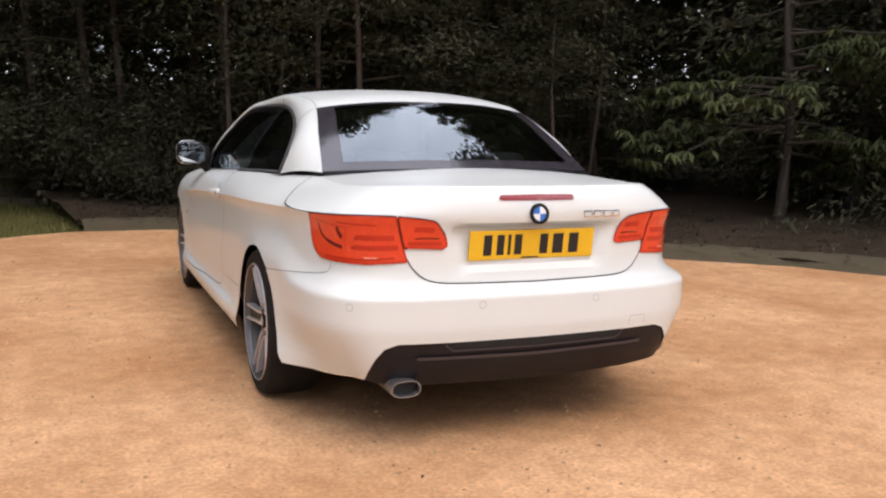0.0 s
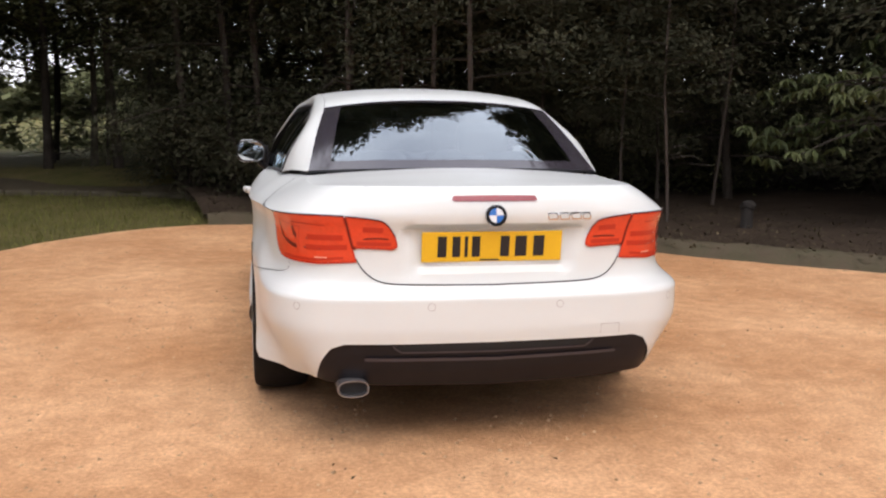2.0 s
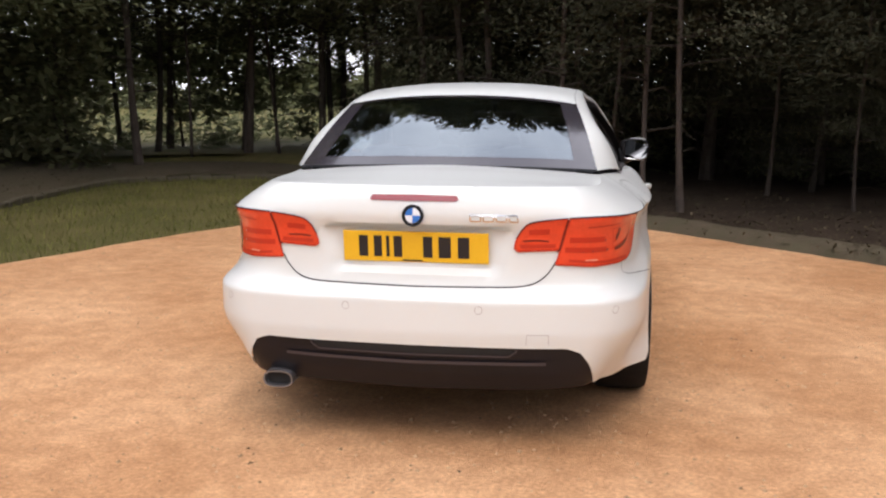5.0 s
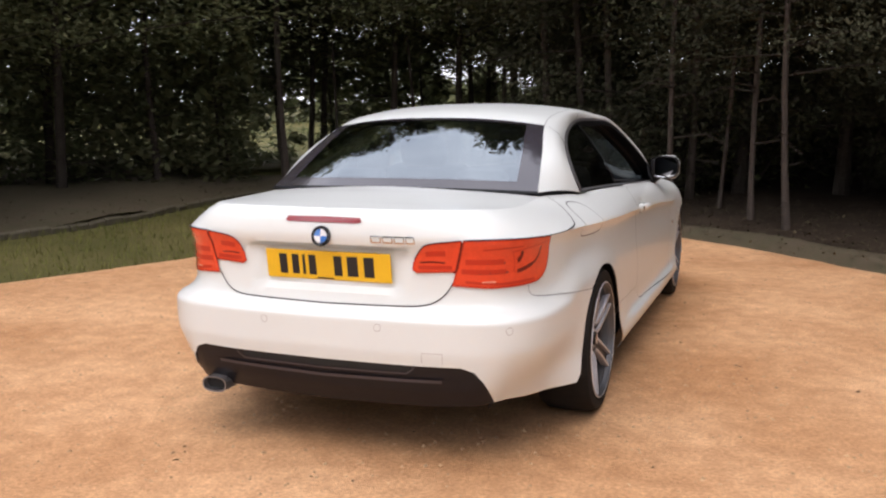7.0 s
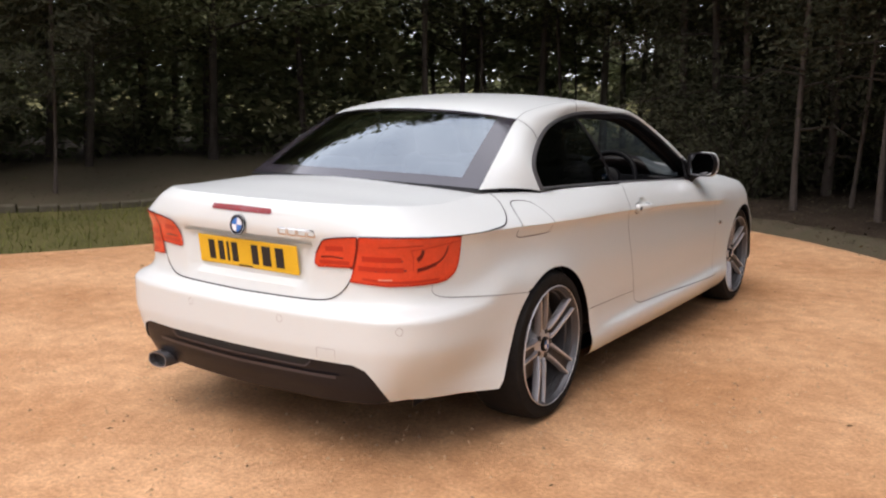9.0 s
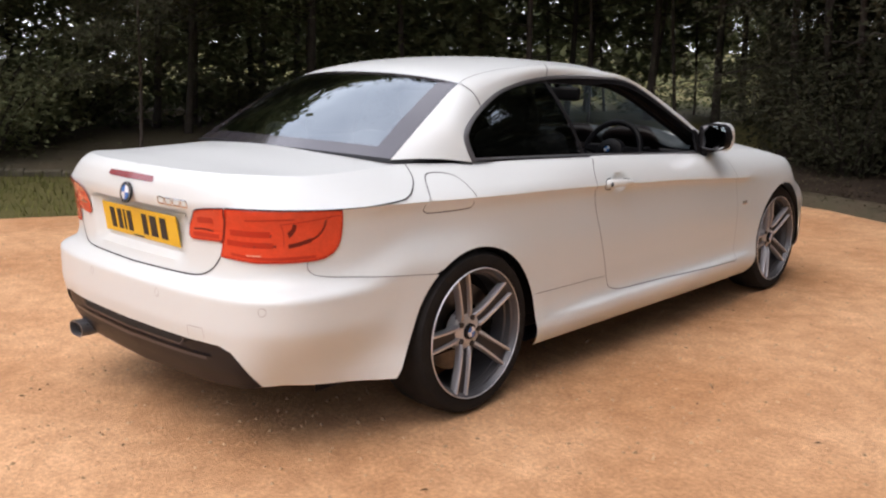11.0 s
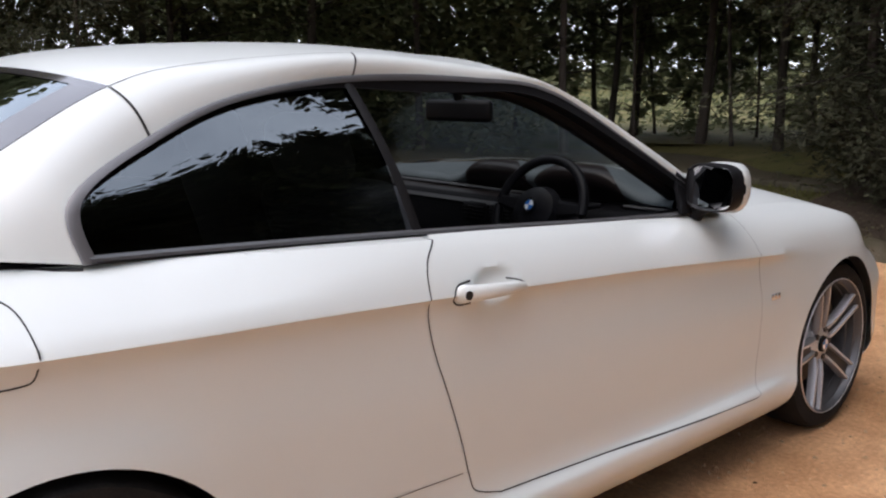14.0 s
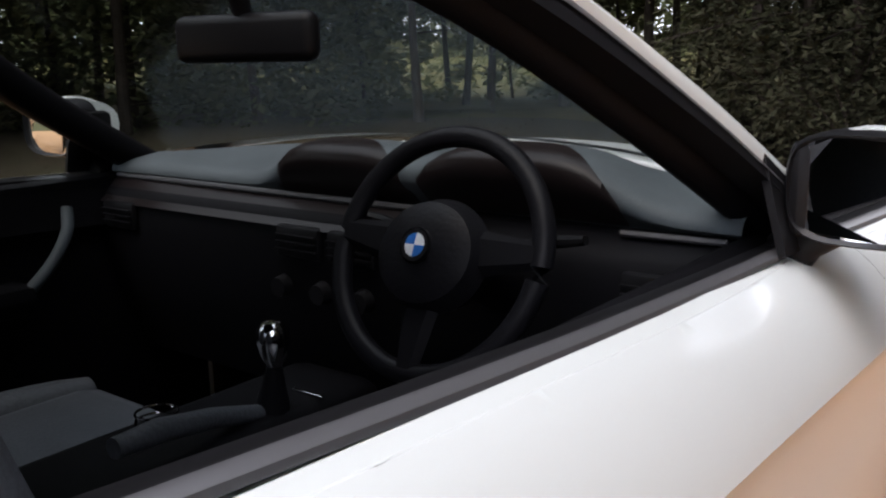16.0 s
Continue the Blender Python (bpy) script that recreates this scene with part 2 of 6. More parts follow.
def pchip(table):
    xs = np.array([p[0] for p in table], float)
    ys = np.array([p[1] for p in table], float)
    h = np.diff(xs)
    dl = np.diff(ys) / h
    m = np.zeros(len(xs))
    m[0], m[-1] = dl[0], dl[-1]
    for i in range(1, len(xs) - 1):
        if dl[i - 1] * dl[i] > 0:
            w1, w2 = 2 * h[i] + h[i - 1], h[i] + 2 * h[i - 1]
            m[i] = (w1 + w2) / (w1 / dl[i - 1] + w2 / dl[i])

    def f(x):
        x = min(max(x, xs[0]), xs[-1])
        i = min(int(np.searchsorted(xs, x, side='right')) - 1, len(xs) - 2)
        t = (x - xs[i]) / h[i]
        return ((1 + 2 * t) * (1 - t) ** 2 * ys[i] + t * (1 - t) ** 2 * h[i] * m[i] + t * t * (3 - 2 * t) * ys[i + 1] + t * t * (t - 1) * h[i] * m[i + 1])
    return f


def catmull(pts, n):
    pts = [Vector(p) for p in pts]
    out = []
    for i in range(len(pts) - 1):
        p0, p1, p2, p3 = pts[max(i - 1, 0)], pts[i], pts[i + 1], pts[min(i + 2, len(pts) - 1)]
        for k in range(n):
            t = k / n
            out.append(0.5 * ((2 * p1) + (p2 - p0) * t + (2 * p0 - 5 * p1 + 4 * p2 - p3) * t * t + (3 * p1 - p0 - 3 * p2 + p3) * t ** 3))
    out.append(pts[-1])
    return out


def smooth_step(a, b, x):
    t = min(max((x - a) / (b - a), 0), 1)
    return t * t * (3 - 2 * t)


def add_box(bm, cx, cy, cz, sx, sy, sz, bevel=0.0, turn=None, segs=2):
    made = bmesh.ops.create_cube(bm, size=1)["verts"]
    m = Matrix.Translation((cx, cy, cz)) @ (turn or Matrix()) @ Matrix.Diagonal((sx, sy, sz, 1))
    bmesh.ops.transform(bm, matrix=m, verts=made)
    if bevel:
        edges = list({e for v in made for e in v.link_edges})
        bmesh.ops.bevel(bm, geom=edges, offset=bevel, segments=segs, affect='EDGES', profile=0.5)


def add_tube(bm, path, radius, sides=8, closed=False):
    path = [Vector(p) for p in path]
    n = len(path)
    rings = []
    ref = Vector((0, 0, 1))
    for i, p in enumerate(path):
        a = path[(i - 1) % n] if closed or i > 0 else p
        b = path[(i + 1) % n] if closed or i < n - 1 else p
        d = (b - a).normalized()
        side = d.cross(ref)
        if side.length < 1e-3:
            side = d.cross(Vector((1, 0, 0)))
        side.normalize()
        up = side.cross(d)
        r = radius[i] if isinstance(radius, (list, tuple)) else radius
        rings.append([bm.verts.new(p + (side * math.cos(2 * math.pi * k / sides) + up * math.sin(2 * math.pi * k / sides)) * r) for k in range(sides)])
    for i in range(n if closed else n - 1):
        r0, r1 = rings[i], rings[(i + 1) % n]
        for k in range(sides):
            bm.faces.new((r0[k], r0[(k + 1) % sides], r1[(k + 1) % sides], r1[k]))
    if not closed:
        bm.faces.new(rings[0][::-1])
        bm.faces.new(rings[-1])


def add_revolve(bm, profile, sides=48, closed=True):
    """Turn a profile of (radius, x) about the x axis."""
    rings = [[bm.verts.new((x, r * math.cos(2 * math.pi * k / sides), r * math.sin(2 * math.pi * k / sides))) for k in range(sides)] for r, x in profile]
    pairs = list(zip(rings, rings[1:] + ([rings[0]] if closed else [])))
    if not closed:
        pairs = pairs[:len(profile) - 1]
    for a, b in pairs:
        for k in range(sides):
            bm.faces.new((a[k], a[(k + 1) % sides], b[(k + 1) % sides], b[k]))


def grid_mesh(bm, rows):
    vs = [[bm.verts.new(p) for p in row] for row in rows]
    for a, b in zip(vs, vs[1:]):
        for k in range(len(a) - 1):
            bm.faces.new((a[k], a[k + 1], b[k + 1], b[k]))
    return vs


def thicken(bm, depth):
    bmesh.ops.recalc_face_normals(bm, faces=bm.faces)
    bmesh.ops.solidify(bm, geom=bm.faces[:], thickness=depth)


# ---- ground ----
GRAVEL_EDGE = [(-9.5, -9.0), (-7.0, -4.0), (-5.6, -0.5), (-4.75, 1.5), (-4.1, 2.8), (-3.6, 4.3), (-3.1, 5.7), (-2.4, 6.8), (-1.5, 7.4), (-0.5, 7.4), (0.4, 6.95), (1.3, 6.3),
               (2.15, 5.4), (2.88, 4.6), (3.6, 3.85), (4.45, 2.95), (5.25, 1.8), (6.3, 0.0), (8.0, -2.5), (9.5, -9.0)]


def height(x, y):
    r = math.hypot(x - 0.5, y - 1.0)
    far = smooth_step(10, 40, r)
    return 0.02 * noise.noise((x * 0.3, y * 0.3, 0)) * smooth_step(4, 9, r) + far * 0.5 * noise.noise((x * 0.03, y * 0.03, 3.0))


def ground():
    bm = bmesh.new()
    rings = [0, 1.5, 3, 4.5, 6, 7.5, 9, 11, 13, 16, 20, 26, 34, 45, 70, 120, 250, 600, 2000]
    vs = []
    for r in rings:
        vs.append([bm.verts.new((0.5 + r * math.cos(a), 1 + r * math.sin(a), height(0.5 + r * math.cos(a), 1 + r * math.sin(a)) - 0.03)) for a in [2 * math.pi * k / 96 for k in range(96)]] if r else [bm.verts.new((0.5, 1, -0.03))])
    for a, b in zip(vs, vs[1:]):
        for k in range(96):
            if len(a) == 1:
                bm.faces.new((a[0], b[k], b[(k + 1) % 96]))
            else:
                bm.faces.new((a[k], b[k], b[(k + 1) % 96], a[(k + 1) % 96]))
    tagged(part("ground", bm, GRASS), "rough grass and bare soil reaching into the trees", "ground", kind="structure")
    # gravel sheet
    edge = [Vector((p.x, p.y, 0)) for p in catmull([(x, y, 0) for x, y in GRAVEL_EDGE], 5)]
    edge = [p + Vector((noise.noise(p * 1.7), noise.noise(p * 1.7 + Vector((9, 0, 0))), 0)) * 0.06 for p in edge]
    n = len(edge)
    bm = bmesh.new()
    rows = []
    for j in range(41):
        t = j / 40
        rows.append([Vector((0, -2.0, 0)).lerp(p, t) for p in edge])
    for row in rows:
        for p in row:
            p.z = 0.012 * noise.noise(p * 0.8) * min(1, max(0, (math.hypot(p.x, p.y - 2.3) - 2.6) / 2))
    grid_mesh(bm, rows)
    bmesh.ops.remove_doubles(bm, verts=bm.verts, dist=0.0005)
    back = [bm.verts.new(v) for v in ((-30, -9, 0), (-30, -60, 0), (30, -60, 0), (30, -9, 0), (9.5, -9, 0), (0, -2, 0), (-9.5, -9, 0))]
    bmesh.ops.remove_doubles(bm, verts=bm.verts, dist=0.0005)
    bm.verts.ensure_lookup_table()

    def near(x, y):
        return min(bm.verts, key=lambda v: (v.co.x - x) ** 2 + (v.co.y - y) ** 2)
    ring = [near(-30, -9), near(-30, -60), near(30, -60), near(30, -9)]
    ring += [near(edge[-1].x, edge[-1].y), near(0, -2), near(edge[0].x, edge[0].y)]
    bm.faces.new(ring)
    tagged(part("drive", bm, GRAVEL, smooth=False), "sandy orange gravel drive with fine loose stones", "gravel drive", kind="structure")
    return edge


EDGE = ground()

# ---- car body ----
OUTLINE = catmull([(0, 0.02, 0), (0.25, 0.028, 0), (0.45, 0.046, 0), (0.65, 0.095, 0), (0.77, 0.21, 0), (0.83, 0.42, 0), (0.86, 0.72, 0), (0.874, 1.1, 0), (0.882, 1.6, 0), (0.887, 2.3, 0), (0.887, 2.9, 0), (0.88, 3.4, 0),
                   (0.868, 3.8, 0), (0.835, 4.12, 0), (0.745, 4.33, 0), (0.55, 4.46, 0), (0.3, 4.515, 0), (0, 4.53, 0)], 12)
OX = np.array([p.x for p in OUTLINE])
OY = np.array([p.y for p in OUTLINE])
OS = np.concatenate([[0], np.cumsum(np.hypot(np.diff(OX), np.diff(OY)))])
TX, TY = np.gradient(OX, OS), np.gradient(OY, OS)
TX[0], TY[0], TX[-1], TY[-1] = 1, 0, -1, 0
S_END = float(OS[-1])
HALF_N = int(np.argmax(OX))


def s_x(x):
    return float(np.interp(x, OX[:HALF_N], OS[:HALF_N]))


def s_y(y):
    return float(np.interp(y, OY, OS))


crease = pchip([(0, 0.845), (0.4, 0.845), (0.96, 0.836), (1.42, 0.826), (1.7, 0.816), (2.02, 0.802), (2.5, 0.779), (3.04, 0.742), (3.36, 0.722), (4.0, 0.69), (4.53, 0.66)])
top_z = pchip([(0.0, 0.952), (0.1, 0.951), (0.4, 0.942), (0.8, 0.952), (1.1, 0.945), (1.8, 0.922), (2.82, 0.876), (3.1, 0.870), (3.4, 0.862), (3.65, 0.845), (3.92, 0.78), (4.13, 0.70), (4.35, 0.62), (4.53, 0.58)])
side_soft = pchip([(0.12, 0.10), (0.17, 0.045), (0.22, 0.004), (0.265, -0.004), (0.30, 0.004), (0.36, 0.013), (0.5, 0.010), (0.7, 0.006), (0.78, 0.008), (0.85, 0.026), (0.88, 0.049), (0.90, 0.069), (0.915, 0.092), (0.95, 0.17)])
side_in = pchip([(0.12, 0.10), (0.17, 0.045), (0.22, 0.004), (0.265, -0.012), (0.292, -0.009), (0.30, 0.0), (0.308, 0.014), (0.325, 0.021), (0.36, 0.023), (0.45, 0.018), (0.6, 0.013), (0.70, 0.016), (0.76, 0.0145), (0.785, 0.009), (0.7999, 0.001), (0.80, 0.0), (0.8101, 0.004), (0.85, 0.026), (0.88, 0.049), (0.90, 0.069), (0.915, 0.092), (0.95, 0.17)])
rear_in = pchip([(0.12, 0.14), (0.20, 0.09), (0.25, 0.06), (0.31, 0.03), (0.40, 0.008), (0.46, 0.0), (0.556, 0.0), (0.568, 0.003), (0.576, 0.012), (0.584, 0.027), (0.593, 0.046), (0.602, 0.056), (0.62, 0.062), (0.70, 0.066), (0.80, 0.06), (0.845, 0.046), (0.88, 0.05), (0.91, 0.058), (0.935, 0.07), (0.955, 0.1), (1.0, 0.2)])
corner_in = pchip([(0.03, 0.0), (0.16, 0.028), (0.42, 0.036), (0.68, 0.040), (1.0, 0.012), (1.25, 0.0)])
front_in = pchip([(0.12, 0.12), (0.2, 0.06), (0.3, 0.0), (0.5, 0.0), (0.56, 0.02), (0.60, 0.05), (0.63, 0.09), (0.8, 0.3)])
HUB_R, HUB_F, HUB_Z = 0.986, 3.75, 0.318


def to_q(y, z):
    c = crease(y)
    return z if z < 0.45 else (0.45 + (z - 0.45) * 0.35 / (c - 0.45) if z < c else 0.80 + z - c)


def from_q(y, q):
    c = crease(y)
    return q if q < 0.45 else (0.45 + (q - 0.45) * (c - 0.45) / 0.35 if q < 0.80 else c + q - 0.80)


def shell(s, q, out=0.0):
    """A point of the body's skin: s along the half outline from the tail's middle, q the height with the crease at 0.8."""
    s = min(max(s, 0), S_END)
    x, y = float(np.interp(s, OS, OX)), float(np.interp(s, OS, OY))
    tx, ty = float(np.interp(s, OS, TX)), float(np.interp(s, OS, TY))
    k = math.hypot(tx, ty)
    nx, ny = ty / k, -tx / k
    z = from_q(y, q)
    wr, wf = 1 - smooth_step(0.06, 0.62, y), smooth_step(3.85, 4.4, y)
    front_soft = smooth_step(3.12, 3.45, y)
    skirt = (1 - smooth_step(1.4, 1.75, y) * (1 - front_soft)) * smooth_step(0.52, 0.34, q)
    d = (1 - wr - wf) * ((1 - front_soft) * side_in(q) + front_soft * side_soft(q)) * (1 - skirt) + (1 - wr - wf) * side_soft(q) * skirt + wr * rear_in(z) + wf * front_in(z)
    for hub in (HUB_R, HUB_F):
        r = math.hypot(y - hub, z - 0.31)
        if r < 0.6 and z < 0.78:
            d -= 0.006 * math.exp(-((r - 0.34) / 0.05) ** 2)
    # the corners draw in above the bumper
    if y < 1.25:
        d += corner_in(y) * smooth_step(0.57 + 0.04 * smooth_step(0.4, 0.7, y), 0.65 + 0.1 * smooth_step(0.4, 0.7, y), z)
    # the bumper's flank tucks under
    if y < 0.75:
        d += 0.066 * smooth_step(0.48, 0.24, z) * smooth_step(0.25, 0.9, abs(nx)) * smooth_step(0.66, 0.4, y)
    # hollow behind the door handle
    e = ((y - 1.922) / 0.07) ** 2 + ((z - 0.818) / 0.036) ** 2
    if e < 1:
        d += 0.02 * (1 - e) ** 0.7
    # recess round the number plate
    if y < 0.3:
        a = smooth_step(0.345, 0.315, x - (0.80 - z) * -0.28 if z < 0.80 else x) * smooth_step(0.64, 0.665, z) * smooth_step(0.815, 0.800, z)
        d += 0.026 * a
    d -= out
    # the rear shoulder leans in above the crease
    lean = 1.35 - 0.5 * smooth_step(0.6, 1.1, y) - 0.85 * smooth_step(1.1, 1.75, y)
    return Vector(((x - nx * d) * (1 - max(0.0, z - 0.848) * lean), y - ny * d, z))


def poly_grid(poly, ds, dq, q_lines=()):
    """Cut a polygon in (s, q) into the cells of a grid."""
    s0, s1 = min(p[0] for p in poly), max(p[0] for p in poly)
    q0, q1 = min(p[1] for p in poly), max(p[1] for p in poly)
    sl = [s0 + (s1 - s0) * i / max(1, round((s1 - s0) / ds)) for i in range(max(1, round((s1 - s0) / ds)) + 1)]
    ql = sorted({round(0.80 + dq * i, 5) for i in range(-60, 30)} | set(q_lines))
    ql = [q0 - 1e-4] + [q for q in ql if q0 + 1e-4 < q < q1 - 1e-4] + [q1 + 1e-4]
    sl[0] -= 1e-4
    sl[-1] += 1e-4
    px, py = np.array([p[0] for p in poly]), np.array([p[1] for p in poly])
    nx, ny = np.roll(px, -1), np.roll(py, -1)
    lo_x, hi_x, lo_y, hi_y = np.minimum(px, nx), np.maximum(px, nx), np.minimum(py, ny), np.maximum(py, ny)

    def inside(x, y):
        c = (py > y) != (ny > y)
        with np.errstate(divide='ignore', invalid='ignore'):
            xi = px + (y - py) * (nx - px) / (ny - py)
        return bool(np.count_nonzero(c & (xi > x)) % 2)

    cells = []
    for a, b in zip(sl, sl[1:]):
        col = (hi_x >= a) & (lo_x <= b)
        for c, e in zip(ql, ql[1:]):
            if not np.any(col & (hi_y >= c) & (lo_y <= e)):
                if inside((a + b) / 2, (c + e) / 2):
                    cells.append([(a, c), (b, c), (b, e), (a, e)])
                continue
            out = list(poly)
            for axis, limit, sign in ((0, a, 1), (0, b, -1), (1, c, 1), (1, e, -1)):
                src, out = out, []
                for i, p in enumerate(src):
                    o = src[i - 1]
                    ip, io = (p[axis] - limit) * sign >= 0, (o[axis] - limit) * sign >= 0
                    if ip != io:
                        t = (limit - o[axis]) / (p[axis] - o[axis])
                        out.append((o[0] + (p[0] - o[0]) * t, o[1] + (p[1] - o[1]) * t))
                    if ip:
                        out.append(p)
                if not out:
                    break
            if len(out) > 2:
                cells.append(out)
    return cells


def skin(bm, poly, out=0.0, sides=(1, -1), ds=0.035, dq=0.02):
    cells = poly_grid(poly, ds, dq, (0.286, 0.292, 0.296, 0.302, 0.308, 0.315))
    for side in sides:
        for cell in cells:
            vs = []
            for s, q in cell:
                p = shell(s, q, out)
                vs.append(bm.verts.new((p.x * side, p.y, p.z)))
            try:
                bm.faces.new(vs if side > 0 else vs[::-1])
            except ValueError:
                pass
    bmesh.ops.remove_doubles(bm, verts=bm.verts, dist=0.0008)
    bmesh.ops.dissolve_degenerate(bm, edges=bm.edges, dist=0.0003)


def dense(pts, step=0.03):
    out = []
    for a, b in zip(pts, pts[1:]):
        n = max(1, int(math.hypot(b[0] - a[0], b[1] - a[1]) / step))
        out += [(a[0] + (b[0] - a[0]) * i / n, a[1] + (b[1] - a[1]) * i / n) for i in range(n)]
    return out + [pts[-1]]


def sq(pts):
    """(kind, value, z): a place by its x at the tail ('x') or its y along the side ('y'), to (s, q)."""
    out = []
    for k, v, z in pts:
        s = s_x(v) if k == 'x' else s_y(v)
        y = float(np.interp(s, OS, OY))
        out.append((s, to_q(y, z)))
    return out


def rounded(pts, n=6):
    return [(p.x, p.y) for p in catmull([(a, b, 0) for a, b in pts], n)]


def gap_line(bm, pts, width=0.005, out=0.0012, side=1):
    pts = dense(pts, 0.006)
    rows = []
    for i, p in enumerate(pts):
        a, b = pts[max(i - 1, 0)], pts[min(i + 1, len(pts) - 1)]
        dx, dy = b[0] - a[0], b[1] - a[1]
        k = math.hypot(dx, dy) or 1
        ox, oy = -dy / k * width / 2, dx / k * width / 2
        row = []
        for e in (-1, 1):
            v = shell(p[0] + ox * e, p[1] + oy * e, out)
            row.append(Vector((v.x * side, v.y, v.z)))
        rows.append(row)
    grid_mesh(bm, rows)


def arc_sq(hub, r, a0, a1, n=24):
    """Wheel arch as (s, q), angles from the rearward horizontal upward."""
    pts = []
    for i in range(n + 1):
        a = radians(a0 + (a1 - a0) * i / n)
        y, z = hub - r * math.cos(a), 0.31 + r * math.sin(a)
        pts.append((s_y(y), to_q(y, z)))
    return pts


def top_line(y0, y1, n=60):
    pts = []
    for i in range(n + 1):
        s = s_y(y0) + (s_y(y1) - s_y(y0)) * i / n
        y = float(np.interp(s, OS, OY))
        pts.append((s, to_q(y, top_z(y))))
    return pts


car = thing("car", "white two-door convertible car with closed hard roof, parked on gravel", "car", (0, 2.2, 0))
car_at = car.location.copy()


def cpart(name, bm, mat, label="", parent=None, smooth=True):
    ob = part(name, bm, mat, None, label, smooth)
    ob.parent = parent or car
    if parent is None:
        ob.matrix_parent_inverse = Matrix.Translation(-car_at)
    return ob


LID_LOW = [('x', 0.0, 0.602), ('x', 0.30, 0.606), ('x', 0.40, 0.613), ('x', 0.45, 0.632), ('x', 0.48, 0.66), ('x', 0.497, 0.685)]
LAMP_SPLIT = [('x', 0.497, 0.685), ('x', 0.515, 0.735), ('x', 0.545, 0.85)]
LID_SIDE = [('x', 0.545, 0.85), ('x', 0.68, 0.852), ('y', 0.408, 0.845), ('y', 0.58, 0.850), ('y', 0.68, 0.862), ('y', 0.76, 0.905), ('y', 0.80, 0.955)]
BUMPER_SEAM = [('y', 0.27, 0.675), ('y', 0.275, 0.645), ('y', 0.33, 0.625), ('y', 0.55, 0.605), ('y', 0.764, 0.583)]
DOOR_REAR = [('y', 1.80, 0.922), ('y', 1.745, 0.88), ('y', 1.725, 0.81), ('y', 1.745, 0.71), ('y', 1.785, 0.60), ('y', 1.83, 0.48), ('y', 1.862, 0.385), ('y', 1.885, 0.345), ('y', 1.96, 0.32)]
DOOR_FRONT = [('y', 3.10, 0.285), ('y', 3.14, 0.33), ('y', 3.13, 0.60), ('y', 3.07, 0.78), ('y', 3.05, 0.868)]
R_ARC, F_ARC = 0.34, 0.346


def body():
    lid_low, split, lid_side = dense(rounded(sq(LID_LOW))), dense(rounded(sq(LAMP_SPLIT))), dense(rounded(sq(LID_SIDE)))
    seam = dense(rounded(sq(BUMPER_SEAM)))
    lamp_low = dense(sq([('x', 0.497, 0.685), ('x', 0.66, 0.678), ('y', 0.27, 0.675)]))
    door_r, door_f = dense(rounded(sq(DOOR_REAR))), dense(rounded(sq(DOOR_FRONT)))
    sill_door = dense([door_r[-1], door_f[0]])
    # bumper
    low = dense(sq([('x', 0.0, 0.402), ('x', 0.54, 0.402), ('x', 0.588, 0.385), ('x', 0.62, 0.345), ('x', 0.668, 0.258), ('y', 0.35, 0.243), ('y', 0.585, 0.235)]))
    arc = arc_sq(HUB_R, R_ARC, 24, 52)
    bumper = low + arc + seam[::-1] + lamp_low[::-1] + lid_low[::-1]
    bm = bmesh.new()
    skin(bm, bumper, ds=0.03, dq=0.0085)
    cpart("rear_bumper", bm, PAINT, "white painted rear bumper")
    # boot lid: tail and deck
    bm = bmesh.new()
    lid = lid_low + split[1:] + lid_side[1:] + top_line(0.80, 0.0)[1:]
    skin(bm, lid)
    s_lid = s_y(0.80)
    cap(bm, 0, s_lid, 0)
    cpart("boot_lid", bm, PAINT)
    # sides
    full = lid_side[::-1] + split[::-1][1:] + lamp_low[1:] + seam[1:] + arc_sq(HUB_R, R_ARC, 52, 176)[1:] + sq([('y', 1.332, 0.197)]) + dense(sq([('y', 1.34, 0.195), ('y', 3.36, 0.172)]))
    full += arc_sq(HUB_F, F_ARC, 4, 176) + dense(sq([('y', 4.105, 0.2), ('y', 4.35, 0.19), ('y', 4.529, 0.19)]))
    full += [(S_END, to_q(4.53, top_z(4.53)))] + top_line(4.529, 3.05)[1:] + door_f[::-1][1:] + sill_door[::-1][1:] + door_r[::-1][1:] + top_line(1.80, 0.80)[1:-1]
    bm = bmesh.new()
    skin(bm, full)
    cap(bm, s_lid, S_END, 1)
    cpart("body_shell", bm, PAINT)
    for side in (1, -1):
        bm = bmesh.new()
        skin(bm, door_r + sill_door[1:] + door_f[1:] + top_line(3.05, 1.80)[1:-1], sides=(side,), ds=0.014, dq=0.01)
        cap(bm, s_y(1.80), s_y(3.05), 2, (side,))
        gap_line(bm, top_line(3.05, 1.80), 0.016, -0.0012, side)
        door = cpart("door", bm, PAINT)
        for line, wide in ((door_r + sill_door[1:], 0.0029), (door_f, 0.0014), (lid_side, 0.0034), (seam, 0.0018), (lid_low + split[1:3], 0.0042), (dense(sq([('y', 1.33, 0.41), ('y', 1.84, 0.40)])), 0.002)):
            bm = bmesh.new()
            gap_line(bm, line, wide, 0.002, side)
            cpart("panel_gap", bm, GAP, "thin dark gap between panels")
    return


